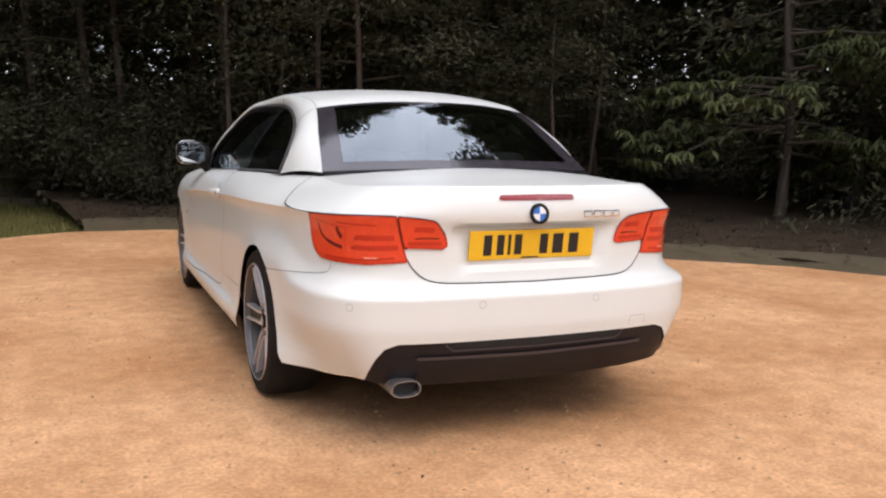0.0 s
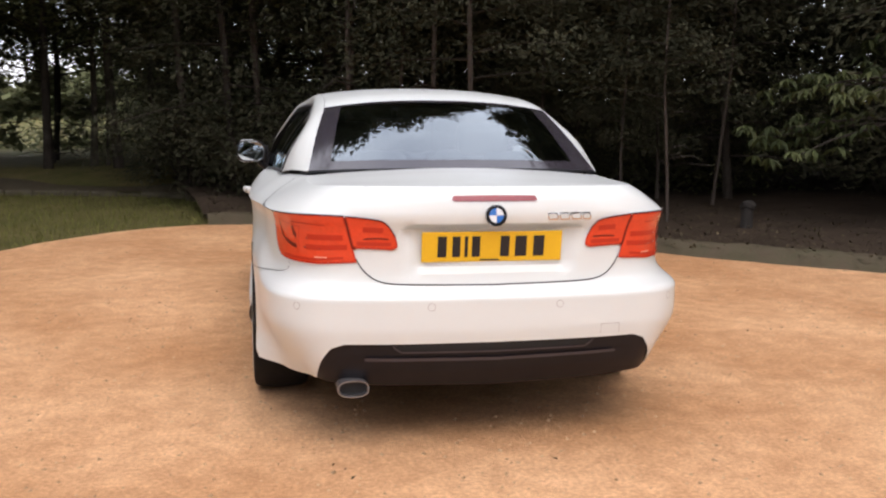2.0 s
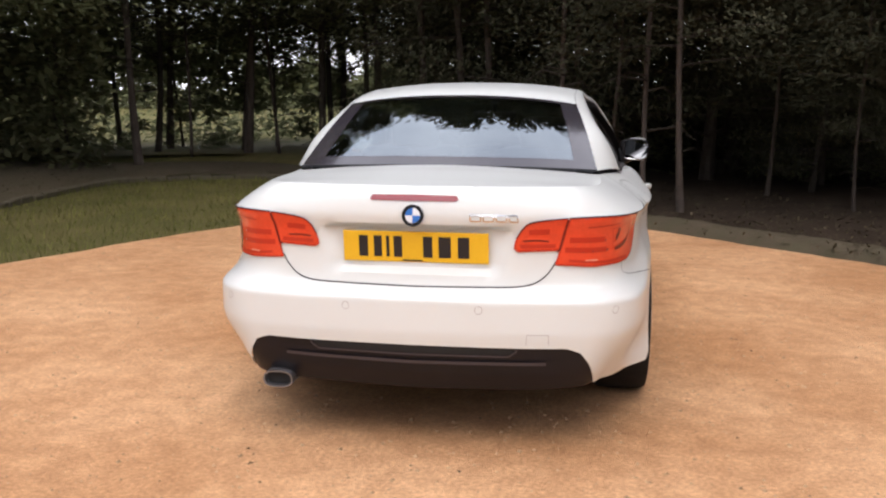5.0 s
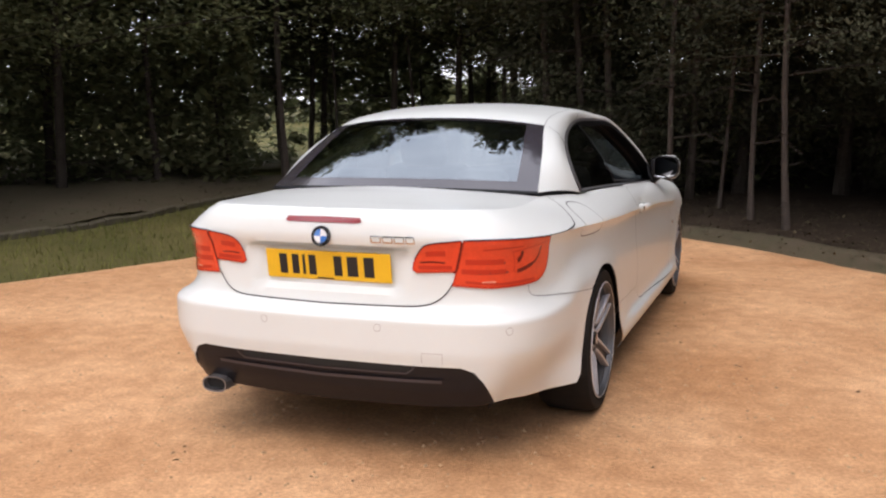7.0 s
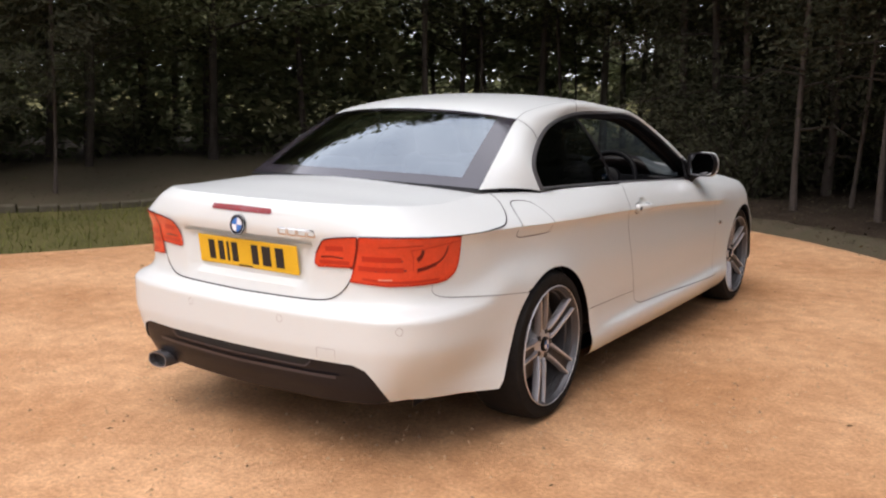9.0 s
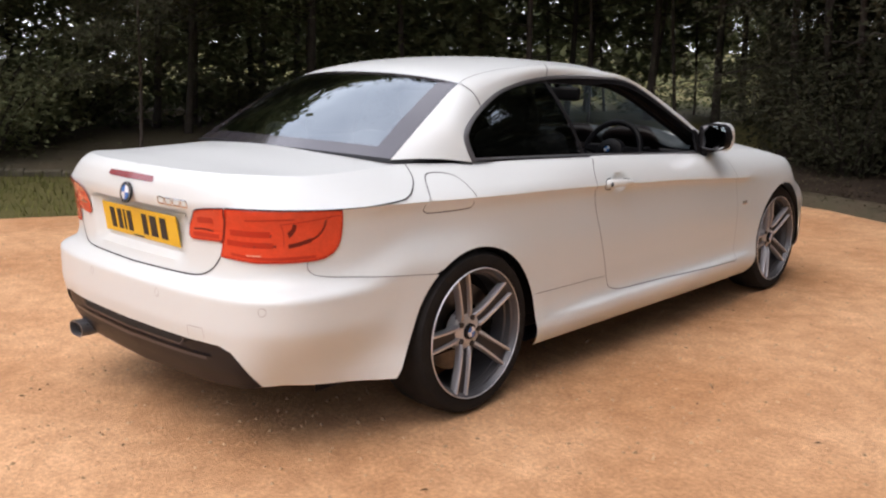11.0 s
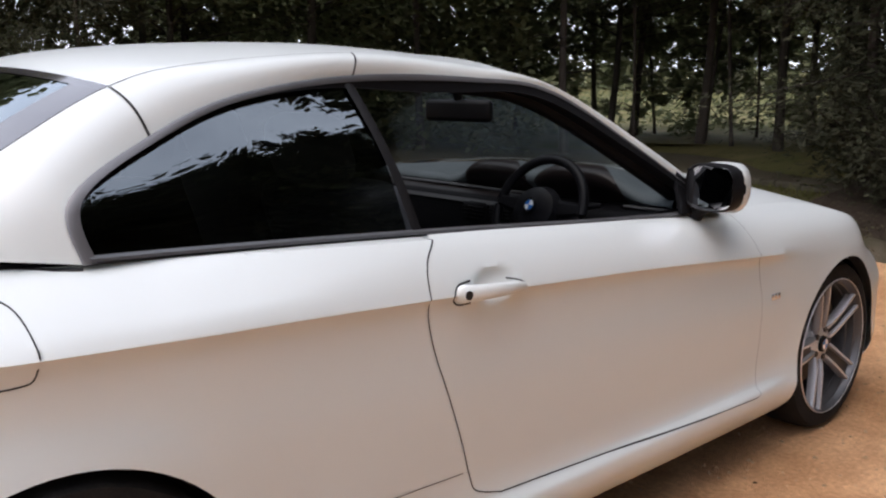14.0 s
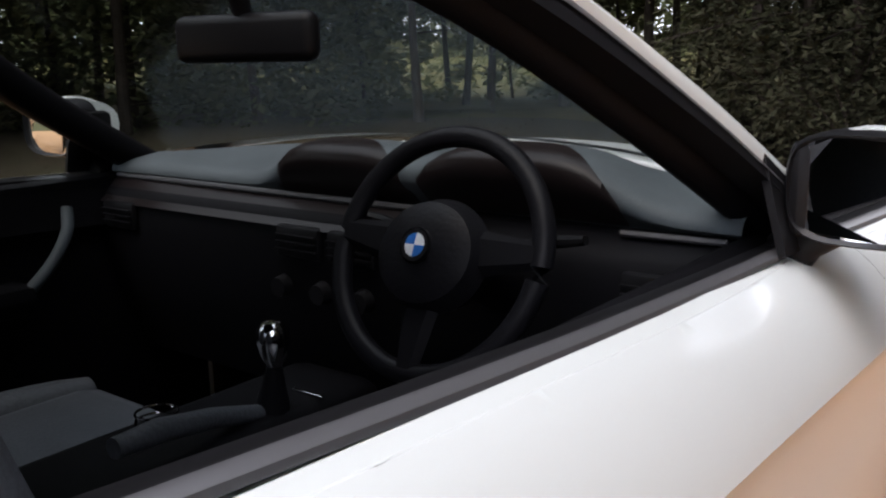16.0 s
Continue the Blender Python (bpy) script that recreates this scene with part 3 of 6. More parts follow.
def cap_in(y):
    """Inner edge of the body's upper side: the middle on boot and bonnet, the windows between."""
    if y < 0.66 or y > 3.17:
        return 0.0
    if y < 0.757:
        return 0.626 * math.sqrt((y - 0.66) / 0.097)
    if y < 1.10:
        return 0.626 + (0.728 - 0.626) * (y - 0.757) / 0.343
    if y < 2.97:
        return 0.728 + (0.78 - 0.728) * smooth_step(1.10, 2.4, y)
    return 0.78 * math.sqrt((3.17 - y) / 0.2)


def cap_z(x, y, xt, zt):
    crown = 0.042 * smooth_step(0.08, 0.5, y) if y < 2 else 0.085 - 0.04 * smooth_step(3.4, 4.4, y)
    if 1.0 < y < 2.9:
        crown = 0.012
    return zt + crown * (1 - (x / max(xt, 0.02)) ** 2) * min(1, xt / 0.4)


def cap(bm, s0, s1, kind, sides=(1, -1)):
    n = max(4, int((s1 - s0) / 0.03))
    for side in sides:
        rows = []
        for i in range(n + 1):
            s = s0 + (s1 - s0) * i / n
            y0 = float(np.interp(s, OS, OY))
            edge = shell(s, to_q(y0, top_z(y0)))
            if kind == 1 and 1.80 < y0 < 3.05:
                if rows:
                    grid_mesh(bm, rows)
                rows = []
                continue
            xi = min(cap_in(edge.y), edge.x - 0.001)
            row = []
            for k in range(13):
                x = edge.x + (max(xi, 0) - edge.x) * (k / 12) ** 1.15
                row.append(Vector((x * side, edge.y, cap_z(x, edge.y, edge.x, edge.z))))
            rows.append(row)
        if len(rows) > 1:
            grid_mesh(bm, rows)
    bmesh.ops.remove_doubles(bm, verts=bm.verts, dist=0.0008)
    bmesh.ops.dissolve_degenerate(bm, edges=bm.edges, dist=0.0002)


body()


def lamps():
    inner = rounded(sq([('x', 0.354, 0.742), ('x', 0.362, 0.775), ('x', 0.385, 0.812), ('x', 0.42, 0.834), ('x', 0.54, 0.848)]), 4) + sq([('x', 0.512, 0.738), ('x', 0.37, 0.733)])
    outer = dense(sq([('x', 0.548, 0.848), ('x', 0.66, 0.850), ('y', 0.37, 0.843)])) + rounded(sq([('y', 0.388, 0.838), ('y', 0.394, 0.80), ('y', 0.385, 0.735), ('y', 0.352, 0.697), ('y', 0.28, 0.681), ('x', 0.66, 0.678)]), 4) + sq([('x', 0.503, 0.687)])
    for side in (1, -1):
        for nm, poly in (("inner_lamp", inner), ("outer_lamp", outer)):
            bm = bmesh.new()
            skin(bm, dense(poly + poly[:1], 0.02)[:-1], 0.005, (side,), 0.02, 0.02)
            lens = cpart(nm, bm, LAMP, "glossy red tail lamp lens")
            bm = bmesh.new()
            gap_line(bm, dense(poly + poly[:1], 0.02), 0.006, 0.0056, side)
            part("lens_edge", bm, LAMP_MID, lens)
            if nm == "inner_lamp":
                bars = [([('x', 0.36, 0.778), ('x', 0.386, 0.814), ('x', 0.42, 0.836), ('x', 0.54, 0.850)], 0.0035, GAP), ([('x', 0.405, 0.799), ('x', 0.44, 0.801), ('x', 0.478, 0.802)], 0.016, LAMP_MID), ([('x', 0.418, 0.799), ('x', 0.465, 0.801)], 0.008, LAMP_DARK),
                        ([('x', 0.385, 0.768), ('x', 0.43, 0.771), ('x', 0.475, 0.768)], 0.0045, LAMP_DARK), ([('x', 0.375, 0.750), ('x', 0.50, 0.752)], 0.012, LAMP_MID), ([('x', 0.503, 0.736), ('x', 0.517, 0.745), ('x', 0.541, 0.846)], 0.007, LAMP_DARK)]
            else:
                bars = [([('x', 0.548, 0.8505), ('x', 0.66, 0.8525), ('y', 0.33, 0.8465), ('y', 0.39, 0.842)], 0.0045, GAP), ([('x', 0.55, 0.772), ('x', 0.62, 0.771), ('x', 0.71, 0.770)], 0.017, LAMP_MID), ([('x', 0.60, 0.767), ('x', 0.715, 0.766)], 0.007, LAMP_DARK),
                        ([('x', 0.535, 0.738), ('x', 0.62, 0.735), ('x', 0.72, 0.734)], 0.016, LAMP_MID), ([('x', 0.56, 0.732), ('x', 0.65, 0.730), ('x', 0.73, 0.732)], 0.0065, LAMP_DARK), ([('x', 0.615, 0.699), ('x', 0.675, 0.699)], 0.005, LAMP_LIGHT),
                        ([('x', 0.745, 0.803), ('y', 0.26, 0.811), ('y', 0.385, 0.826)], 0.003, LAMP_MID), ([('x', 0.745, 0.803), ('x', 0.752, 0.77), ('x', 0.752, 0.73)], 0.004, LAMP_MID),
                        ([('y', 0.222, 0.803), ('y', 0.216, 0.783), ('y', 0.198, 0.767)], 0.017, LAMP_DARK), ([('y', 0.335, 0.812), ('y', 0.328, 0.785), ('y', 0.308, 0.762), ('y', 0.28, 0.748)], 0.006, LAMP_DARK), ([('y', 0.285, 0.750), ('y', 0.24, 0.738), ('y', 0.198, 0.731)], 0.012, LAMP_DARK),
                        ([('x', 0.62, 0.815), ('y', 0.22, 0.82)], 0.004, LAMP_MID), ([('x', 0.55, 0.70), ('x', 0.70, 0.690), ('y', 0.30, 0.694)], 0.008, LAMP_MID)]
            for pts, w, mat in bars:
                bm = bmesh.new()
                gap_line(bm, rounded(sq(pts), 4), w, 0.0065, side)
                part("light_bar", bm, mat, lens)


lamps()


def tail_details():
    # diffuser
    poly = dense(sq([('x', 0.0, 0.407), ('x', 0.545, 0.407), ('x', 0.593, 0.388), ('x', 0.625, 0.347), ('x', 0.671, 0.256), ('x', 0.62, 0.25), ('x', 0.45, 0.235), ('x', 0.0, 0.225)]))
    bm = bmesh.new()
    skin(bm, poly, -0.006)
    diff = cpart("diffuser", bm, BLACK, "matt black plastic lower bumper insert")
    bm = bmesh.new()
    for side in (1, -1):
        skin(bm, dense(sq([('x', 0.0, 0.403), ('x', 0.36, 0.403), ('x', 0.345, 0.375), ('x', 0.0, 0.372)])), -0.003, (side,))
    part("slot", bm, GAP, diff)
    # raised lip and a lower band, both coloured lighter to stand for highlights
    bm = bmesh.new()
    for side in (1, -1):
        gap_line(bm, sq([('x', 0.0, 0.368), ('x', 0.34, 0.371), ('x', 0.366, 0.39), ('x', 0.37, 0.404)]), 0.006, 0.004, side)
        gap_line(bm, sq([('x', 0.0, 0.338), ('x', 0.47, 0.345)]), 0.012, 0.003, side)
    part("ridge", bm, LIP_SHINE, diff)
    # exhaust
    bm = bmesh.new()
    prof = []
    for y in (0.07, 0.09, 0.22):
        r = 0.0 if y > 0.08 else 0.002
        prof.append([Vector((-0.508 + (0.03 + 0.026) * (abs(math.cos(a)) ** 0.7) * math.copysign(1, math.cos(a)) + r, y, 0.238 + 0.031 * (abs(math.sin(a)) ** 0.8) * math.copysign(1, math.sin(a)))) for a in [2 * math.pi * k / 28 for k in range(28)]])
    inner = [[Vector((-0.508 + (p.x + 0.508) * 0.9, y, 0.238 + (p.z - 0.238) * 0.85)) for p in prof[0]] for y in (0.07, 0.2)]
    loops = [inner[1], inner[0], prof[0], prof[1], prof[2]]
    grid_mesh(bm, [l + l[:1] for l in loops])
    bmesh.ops.remove_doubles(bm, verts=bm.verts, dist=0.0005)
    pipe = cpart("tailpipe", bm, PIPE, "chromed oval exhaust tailpipe")
    bm = bmesh.new()
    add_box(bm, -0.508, 0.1, 0.238, 0.096, 0.008, 0.046)
    add_tube(bm, [(-0.508, 0.2, 0.238), (-0.5, 0.45, 0.25)], 0.03, 12)
    part("pipe_inside", bm, GAP, pipe)
    # plate
    bm = bmesh.new()
    turn = Euler((radians(7.5), 0, 0)).to_matrix().to_4x4()
    add_box(bm, 0, 0.104, 0.737, 0.52, 0.006, 0.112, 0.003, turn)
    plate = cpart("number_plate", bm, YELLOW, "yellow number plate with plain dark bars", smooth=False)
    widths = [0.045, 0.04, 0.016, 0.042]
    xs = [-0.186, -0.134, -0.098, -0.062]
    for x, w in list(zip(xs, widths)) + [(0.045, 0.046), (0.105, 0.06), (0.172, 0.056)]:
        bm = bmesh.new()
        add_box(bm, x, 0.1, 0.7375, w * 0.72, 0.002, 0.076, 0, turn)
        part("bar", bm, INK, plate, smooth=False)
    bm = bmesh.new()
    add_box(bm, -0.01, 0.0995 + 0.0065, 0.688, 0.07, 0.002, 0.005, 0, turn)
    part("small_bar", bm, INK, plate, smooth=False)
    # ledge light strip over the plate
    bm = bmesh.new()
    for side in (1, -1):
        gap_line(bm, sq([('x', 0.0, 0.808), ('x', 0.335, 0.806)]), 0.006, 0.006, side)
    cpart("plate_ledge", bm, PAINT)
    # third brake light
    bm = bmesh.new()
    for side in (1, -1):
        skin(bm, sq([('x', 0, 0.902), ('x', 0.158, 0.902), ('x', 0.172, 0.907), ('x', 0.168, 0.922), ('x', 0, 0.924)]), 0.003, (side,), 0.03, 0.01)
    cpart("high_brake_light", bm, BRAKE, "long dark red brake light strip")
    # model lettering as plain shapes
    for i, w in enumerate((0.036, 0.036, 0.036, 0.03)):
        bm = bmesh.new()
        x = 0.20 + i * 0.045
        a = [('x', x, 0.836), ('x', x + w, 0.836), ('x', x + w, 0.858), ('x', x, 0.858), ('x', x, 0.836)]
        gap_line(bm, sq(a), 0.005, 0.003)
        cpart("badge_bar", bm, CHROME)
    # parking sensors
    for x in (-0.70, -0.235, 0.235, 0.70):
        bm = bmesh.new()
        s = s_x(abs(x))
        side = 1 if x > 0 else -1
        ring = [(s + 0.013 * math.cos(a), to_q(0.1, 0.535) + 0.012 * math.sin(a)) for a in [2 * math.pi * k / 20 for k in range(21)]]
        gap_line(bm, ring, 0.0018, 0.001, side)
        cpart("parking_sensor", bm, SEAM, "round sensor outline in the bumper")
    bm = bmesh.new()
    gap_line(bm, sq([('x', 0.40, 0.415), ('x', 0.40, 0.452), ('x', 0.475, 0.452), ('x', 0.475, 0.415)]), 0.0018, 0.001)
    cpart("tow_cover", bm, SEAM, "outline of square tow-eye cover")


tail_details()


def emblem(cx, cy, cz, r, m, parent_name="emblem"):
    """Round emblem: dark ring with blue and white quarters. m turns its face from -y."""
    bm = bmesh.new()
    rings = []
    for rr, y in ((r, 0.004), (r, 0.0), (r * 0.93, -0.003), (r * 0.68, -0.003)):
        rings.append([Vector((rr * math.cos(a), y, rr * math.sin(a))) for a in [2 * math.pi * k / 32 for k in range(33)]])
    grid_mesh(bm, rings)
    bmesh.ops.remove_doubles(bm, verts=bm.verts, dist=1e-5)
    full = Matrix.Translation((cx, cy, cz)) @ m
    bmesh.ops.transform(bm, matrix=full, verts=bm.verts)
    ob = cpart(parent_name, bm, TRIM, "round dark emblem with blue and white quarters")
    for q in range(4):
        bm = bmesh.new()
        a0 = q * math.pi / 2
        vs = [bm.verts.new((0, -0.0045, 0))] + [bm.verts.new((r * 0.68 * math.cos(a0 + math.pi / 2 * k / 8), -0.0035, r * 0.68 * math.sin(a0 + math.pi / 2 * k / 8))) for k in range(9)]
        for k in range(8):
            bm.faces.new((vs[0], vs[k + 1], vs[k + 2]))
        bmesh.ops.transform(bm, matrix=full, verts=bm.verts)
        part("quarter", bm, EMBLEM_BLUE if q % 2 else EMBLEM_WHITE, ob)
    bm = bmesh.new()
    grid_mesh(bm, [[Vector((rr * math.cos(a), -0.0036, rr * math.sin(a))) for a in [2 * math.pi * k / 32 for k in range(33)]] for rr in (r, r * 0.94)])
    bmesh.ops.transform(bm, matrix=full, verts=bm.verts)
    part("rim", bm, CHROME, ob)
    return ob


emblem(0, 0.058, 0.853, 0.0385, Euler((radians(-8), 0, 0)).to_matrix().to_4x4())

# ---- greenhouse ----
CENTRE = [(0.66, 0.986), (0.89, 1.14), (1.155, 1.277), (1.395, 1.329), (1.80, 1.353), (2.2, 1.342), (2.47, 1.315), (2.82, 1.15), (3.17, 0.965)]
EDGE_E = [(0.626, 0.757, 0.970), (0.577, 1.005, 1.12), (0.527, 1.232, 1.238), (0.514, 1.42, 1.284), (0.52, 1.80, 1.317), (0.53, 2.15, 1.298), (0.593, 2.38, 1.248), (0.69, 2.66, 1.10), (0.762, 3.0, 0.908)]
EDGE_D = [(0.728, 1.09, 0.947), (0.684, 1.09, 1.052), (0.614, 1.267, 1.148), (0.576, 1.468, 1.221), (0.55, 1.782, 1.264), (0.58, 2.13, 1.264), (0.622, 2.39, 1.231), (0.735, 2.68, 1.054), (0.785, 2.99, 0.88)]
G_N = 10
C_PTS = catmull([(0, y, z) for y, z in CENTRE], G_N)
E_PTS = catmull(EDGE_E, G_N)
D_PTS = catmull(EDGE_D, G_N)


def hood(i, b, out=0.0):
    """Point of the roof and screens: i along the middle line, b from -1 to 1 across."""
    c, e = C_PTS[i], E_PTS[i]
    a = abs(b)
    return Vector((e.x * b, c.y + (e.y - c.y) * a ** 2.2, c.z + (e.z - c.z) * a ** 2.4 + out))


def hood_patch(bm, i0, i1, b0, b1, nb=28, out=0.0):
    grid_mesh(bm, [[hood(i, b0 + (b1 - b0) * k / nb, out) for k in range(nb + 1)] for i in range(i0, i1 + 1)])


def band_point(i, t, side, out=0.0):
    e, d = E_PTS[i], D_PTS[i]
    bulge = 0.018 * math.sin(math.pi * t)
    p = e.lerp(d, t)
    n = Vector((0.8, -0.3 if i < 2 * G_N else 0.0, 0.55))
    p = p + n * (bulge + out)
    return Vector((p.x * side, p.y, p.z))


def greenhouse():
    bm = bmesh.new()
    hood_patch(bm, 2 * G_N, 4 * G_N, -1, 1)
    for side in (1, -1):
        grid_mesh(bm, [[band_point(i, k / 6, side) for k in range(7)] for i in range(2 * G_N, 4 * G_N + 1)])
    bmesh.ops.remove_doubles(bm, verts=bm.verts, dist=0.0005)
    cpart("rear_roof_panel", bm, PAINT)
    bm = bmesh.new()
    hood_patch(bm, 4 * G_N, 6 * G_N, -1, 1)
    for side in (1, -1):
        grid_mesh(bm, [[band_point(i, k / 6, side) for k in range(7)] for i in range(4 * G_N, 8 * G_N + 1)])
    bmesh.ops.remove_doubles(bm, verts=bm.verts, dist=0.0005)
    cpart("front_roof_panel", bm, PAINT)
    for side in (1, -1):
        bm = bmesh.new()
        grid_mesh(bm, [[band_point(i, k / 6, side) for k in range(7)] for i in range(0, 2 * G_N + 1)])
        cpart("rear_pillar", bm, PAINT)
        # gaps in the roof
        strips = []
        for i, w in ((2 * G_N, 0.006), (4 * G_N, 0.005)):
            rows = []
            for k in range(13):
                p = band_point(i, k / 12, side, 0.0015)
                rows.append([p + Vector((0, -w / 2, 0)), p + Vector((0, w / 2, 0))])
            strips.append(rows)
        strips.append([[band_point(i, t, side, 0.0012) for t in (-0.007, 0.007)] for i in range(2 * G_N, 4 * G_N + 1)])
        # foot of the pillar
        pts = [E_PTS[0].lerp(D_PTS[0], k / 8) for k in range(9)]
        strips.append([[Vector((p.x * side, p.y, p.z - 0.004)), Vector(((p.x + 0.006) * side, p.y - 0.003, p.z - 0.009))] for p in pts])
        for rows in strips:
            bm = bmesh.new()
            grid_mesh(bm, rows)
            cpart("panel_gap", bm, GAP, "thin dark gap between panels")
    # inner lining
    bm = bmesh.new()
    hood_patch(bm, 2 * G_N + 1, 6 * G_N, -0.98, 0.98, out=-0.03)
    for side in (1, -1):
        grid_mesh(bm, [[band_point(i, k / 4, side, -0.03) for k in range(5)] for i in range(1, 8 * G_N)])
    cpart("headlining", bm, DASH, "dark cloth roof lining")
    for side in (1, -1):
        bm = bmesh.new()
        path = []
        for i in range(5 * G_N, 8 * G_N + 1, 2):
            p = E_PTS[i].lerp(D_PTS[i], 0.5) + Vector((-0.05, -0.01, -0.028))
            path.append(Vector((p.x * side, p.y, p.z)))
        add_tube(bm, path, 0.027 if side > 0 else 0.036, 12)
        cpart("pillar_trim", bm, DASH, "dark cloth trim inside the windscreen pillar")
    # screens
    bm = bmesh.new()
    hood_patch(bm, 0, 2 * G_N, -1, 1)
    rear = cpart("rear_window", bm, REAR_GLASS, "tinted heated rear window mirroring sky and branches")
    rear.visible_shadow = False
    bm = bmesh.new()
    for b0, b1, i0, i1 in ((-1, 1, 0, 3), (-1, 1, 2 * G_N - 1, 2 * G_N), (-1, -0.86, 3, 2 * G_N - 1), (0.86, 1, 3, 2 * G_N - 1)):
        hood_patch(bm, i0, i1, b0, b1, 28 if b1 - b0 > 1 else 4, 0.0015)
    part("window_border", bm, FRIT, rear, "dark ceramic border")
    bm = bmesh.new()
    rows = []
    for k in range(41):
        p = hood(0, -1 + 2 * k / 40)
        rows.append([p + Vector((0, -0.012, -0.004)), p + Vector((0, 0.002, 0.004))])
    grid_mesh(bm, rows)
    part("seal", bm, TRIM, rear)
    bm = bmesh.new()
    hood_patch(bm, 6 * G_N, 8 * G_N, -1, 1)
    ws = cpart("windscreen", bm, GLASS, "clear windscreen")
    ws.visible_shadow = False
    bm = bmesh.new()
    rows = []
    for k in range(41):
        b = -1 + 2 * k / 40
        p = hood(8 * G_N, b)
        rows.append([p + Vector((0, -0.012, 0.010)), p + Vector((0, 0.03, 0.006)), p + Vector((0, 0.085, 0.004 - 0.01 * abs(b)))])
    grid_mesh(bm, rows)
    cpart("cowl", bm, BLACK, "black plastic cowl under the windscreen")
    # side windows
    d_y = [p.y for p in D_PTS[G_N:]]
    d_x = [p.x for p in D_PTS[G_N:]]
    d_z = [p.z for p in D_PTS[G_N:]]

    def pane(bm, y0, y1, side, tilt=0.0, inset=0.012):
        rows = []
        for i in range(33):
            y = y0 + (y1 - y0) * i / 32
            yy = max(y, 1.09)
            top = Vector((float(np.interp(yy, d_y, d_x)) - inset, y, float(np.interp(yy, d_y, d_z)) - 0.004))
            xb = cap_in(max(y, 1.10)) - 0.004
            bot = Vector((xb, y, float(top_z(y)) + 0.004))
            row = []
            for k in range(9):
                t = k / 8
                p = bot.lerp(top, t) + Vector((0.022 * math.sin(math.pi * t) * (top.z - bot.z) / 0.33, -tilt * (1 - t), 0))
                row.append(Vector((p.x * side, p.y, p.z)))
            rows.append(row)
        grid_mesh(bm, rows)

    for side in (1, -1):
        bm = bmesh.new()
        pane(bm, 1.096, 1.775, side)
        cpart("quarter_window", bm, QUARTER, "dark side window mirroring trees").visible_shadow = False
        # the driver's window is wound down
        if side < 0:
            bm = bmesh.new()
            pane(bm, 1.785, 2.97, side)
            cpart("door_window", bm, GLASS, "clear door window").visible_shadow = False
        # seal along the upper edge of the side windows
        bm = bmesh.new()
        rows = []
        for i in range(2, 8 * G_N + 1):
            p = D_PTS[i]
            c = Vector((0.5, 1.95, 1.0))
            inward = (c - p)
            inward.x = 0
            inward.normalize()
            w = 0.02 + 0.022 * smooth_step(3 * G_N, 5 * G_N, i)
            a = Vector((p.x + 0.003, p.y, p.z))
            b = a + inward * w + Vector((0.006, 0, 0))
            e = b + Vector((-0.05, 0, 0))
            rows.append([Vector((q.x * side, q.y, q.z)) for q in (a + Vector((-0.02, 0, 0.003)), a, b, e)])
        grid_mesh(bm, rows)
        cpart("window_seal", bm, TRIM, "black rubber window seal")
        # belt trim
        bm = bmesh.new()
        rows = []
        for i in range(49):
            y = 1.10 + (3.0 - 1.10) * i / 48
            x, z = cap_in(max(y, 1.10)) if y < 2.97 else 0.775, float(top_z(y)) + 0.008
            rows.append([Vector((q[0] * side, y, q[1])) for q in ((x + 0.003, z - 0.006), (x + 0.003, z + 0.003), (x - 0.004, z + 0.006), (x - 0.035, z + 0.002), (x - 0.05, z - 0.05))])
        grid_mesh(bm, rows)
        cpart("belt_trim", bm, TRIM, "black trim along the window ledge")
        bm = bmesh.new()
        rows = []
        for i in range(0, 8 * G_N + 1):
            p = D_PTS[i]
            inward = Vector((0, 1.95 - p.y, 1.0 - p.z)).normalized()
            a = Vector((p.x + 0.004, p.y, p.z))
            b = a + inward * (0.02 - 0.009 * smooth_step(2 * G_N, 5 * G_N, i)) + Vector((0.005, 0, 0))
            rows.append([Vector((q.x * side, q.y, q.z)) for q in (a - inward * 0.003, a + Vector((0.004, 0, 0)) + inward * 0.003, b)])
        grid_mesh(bm, rows)
        cpart("window_trim", bm, GREYTRIM, "satin grey strip round the side windows")
        bm = bmesh.new()
        rows = []
        for i in range(49):
            y = 1.10 + (3.0 - 1.10) * i / 48
            x, z = cap_in(max(y, 1.10)) if y < 2.97 else 0.775, float(top_z(y)) + 0.012
            rows.append([Vector((q[0] * side, y, q[1])) for q in ((x + 0.010, z - 0.006), (x + 0.0085, z), (x + 0.001, z + 0.0035), (x - 0.006, z + 0.0035))])
        grid_mesh(bm, rows)
        cpart("belt_strip", bm, BELT, "satin grey strip under the side windows")
        # divider between the panes
        bm = bmesh.new()
        rows = []
        for k in range(11):
            t = k / 10
            y = 1.80 - 0.035 * t
            top = Vector((0.545, y, 1.258))
            bot = Vector((cap_in(1.8) - 0.002, y, 0.928))
            p = bot.lerp(top, t) + Vector((0.022 * math.sin(math.pi * t) + 0.002, 0, 0))
            rows.append([Vector((p.x * side, p.y - 0.013, p.z)), Vector(((p.x + 0.003) * side, p.y, p.z)), Vector((p.x * side, p.y + 0.013, p.z))])
        grid_mesh(bm, rows)
        cpart("window_divider", bm, DIVIDER, "grey strip between side windows")
        # mirror sail
        bm = bmesh.new()
        vs = [Vector((0.785, 2.765, 0.886)), Vector((0.765, 2.765, 0.96)), Vector((0.745, 2.79, 1.005)), Vector((0.788, 2.99, 0.878))]
        tri = [bm.verts.new(((v.x + 0.004) * side, v.y, v.z)) for v in vs]
        bm.faces.new(tri)
        thicken(bm, 0.01)
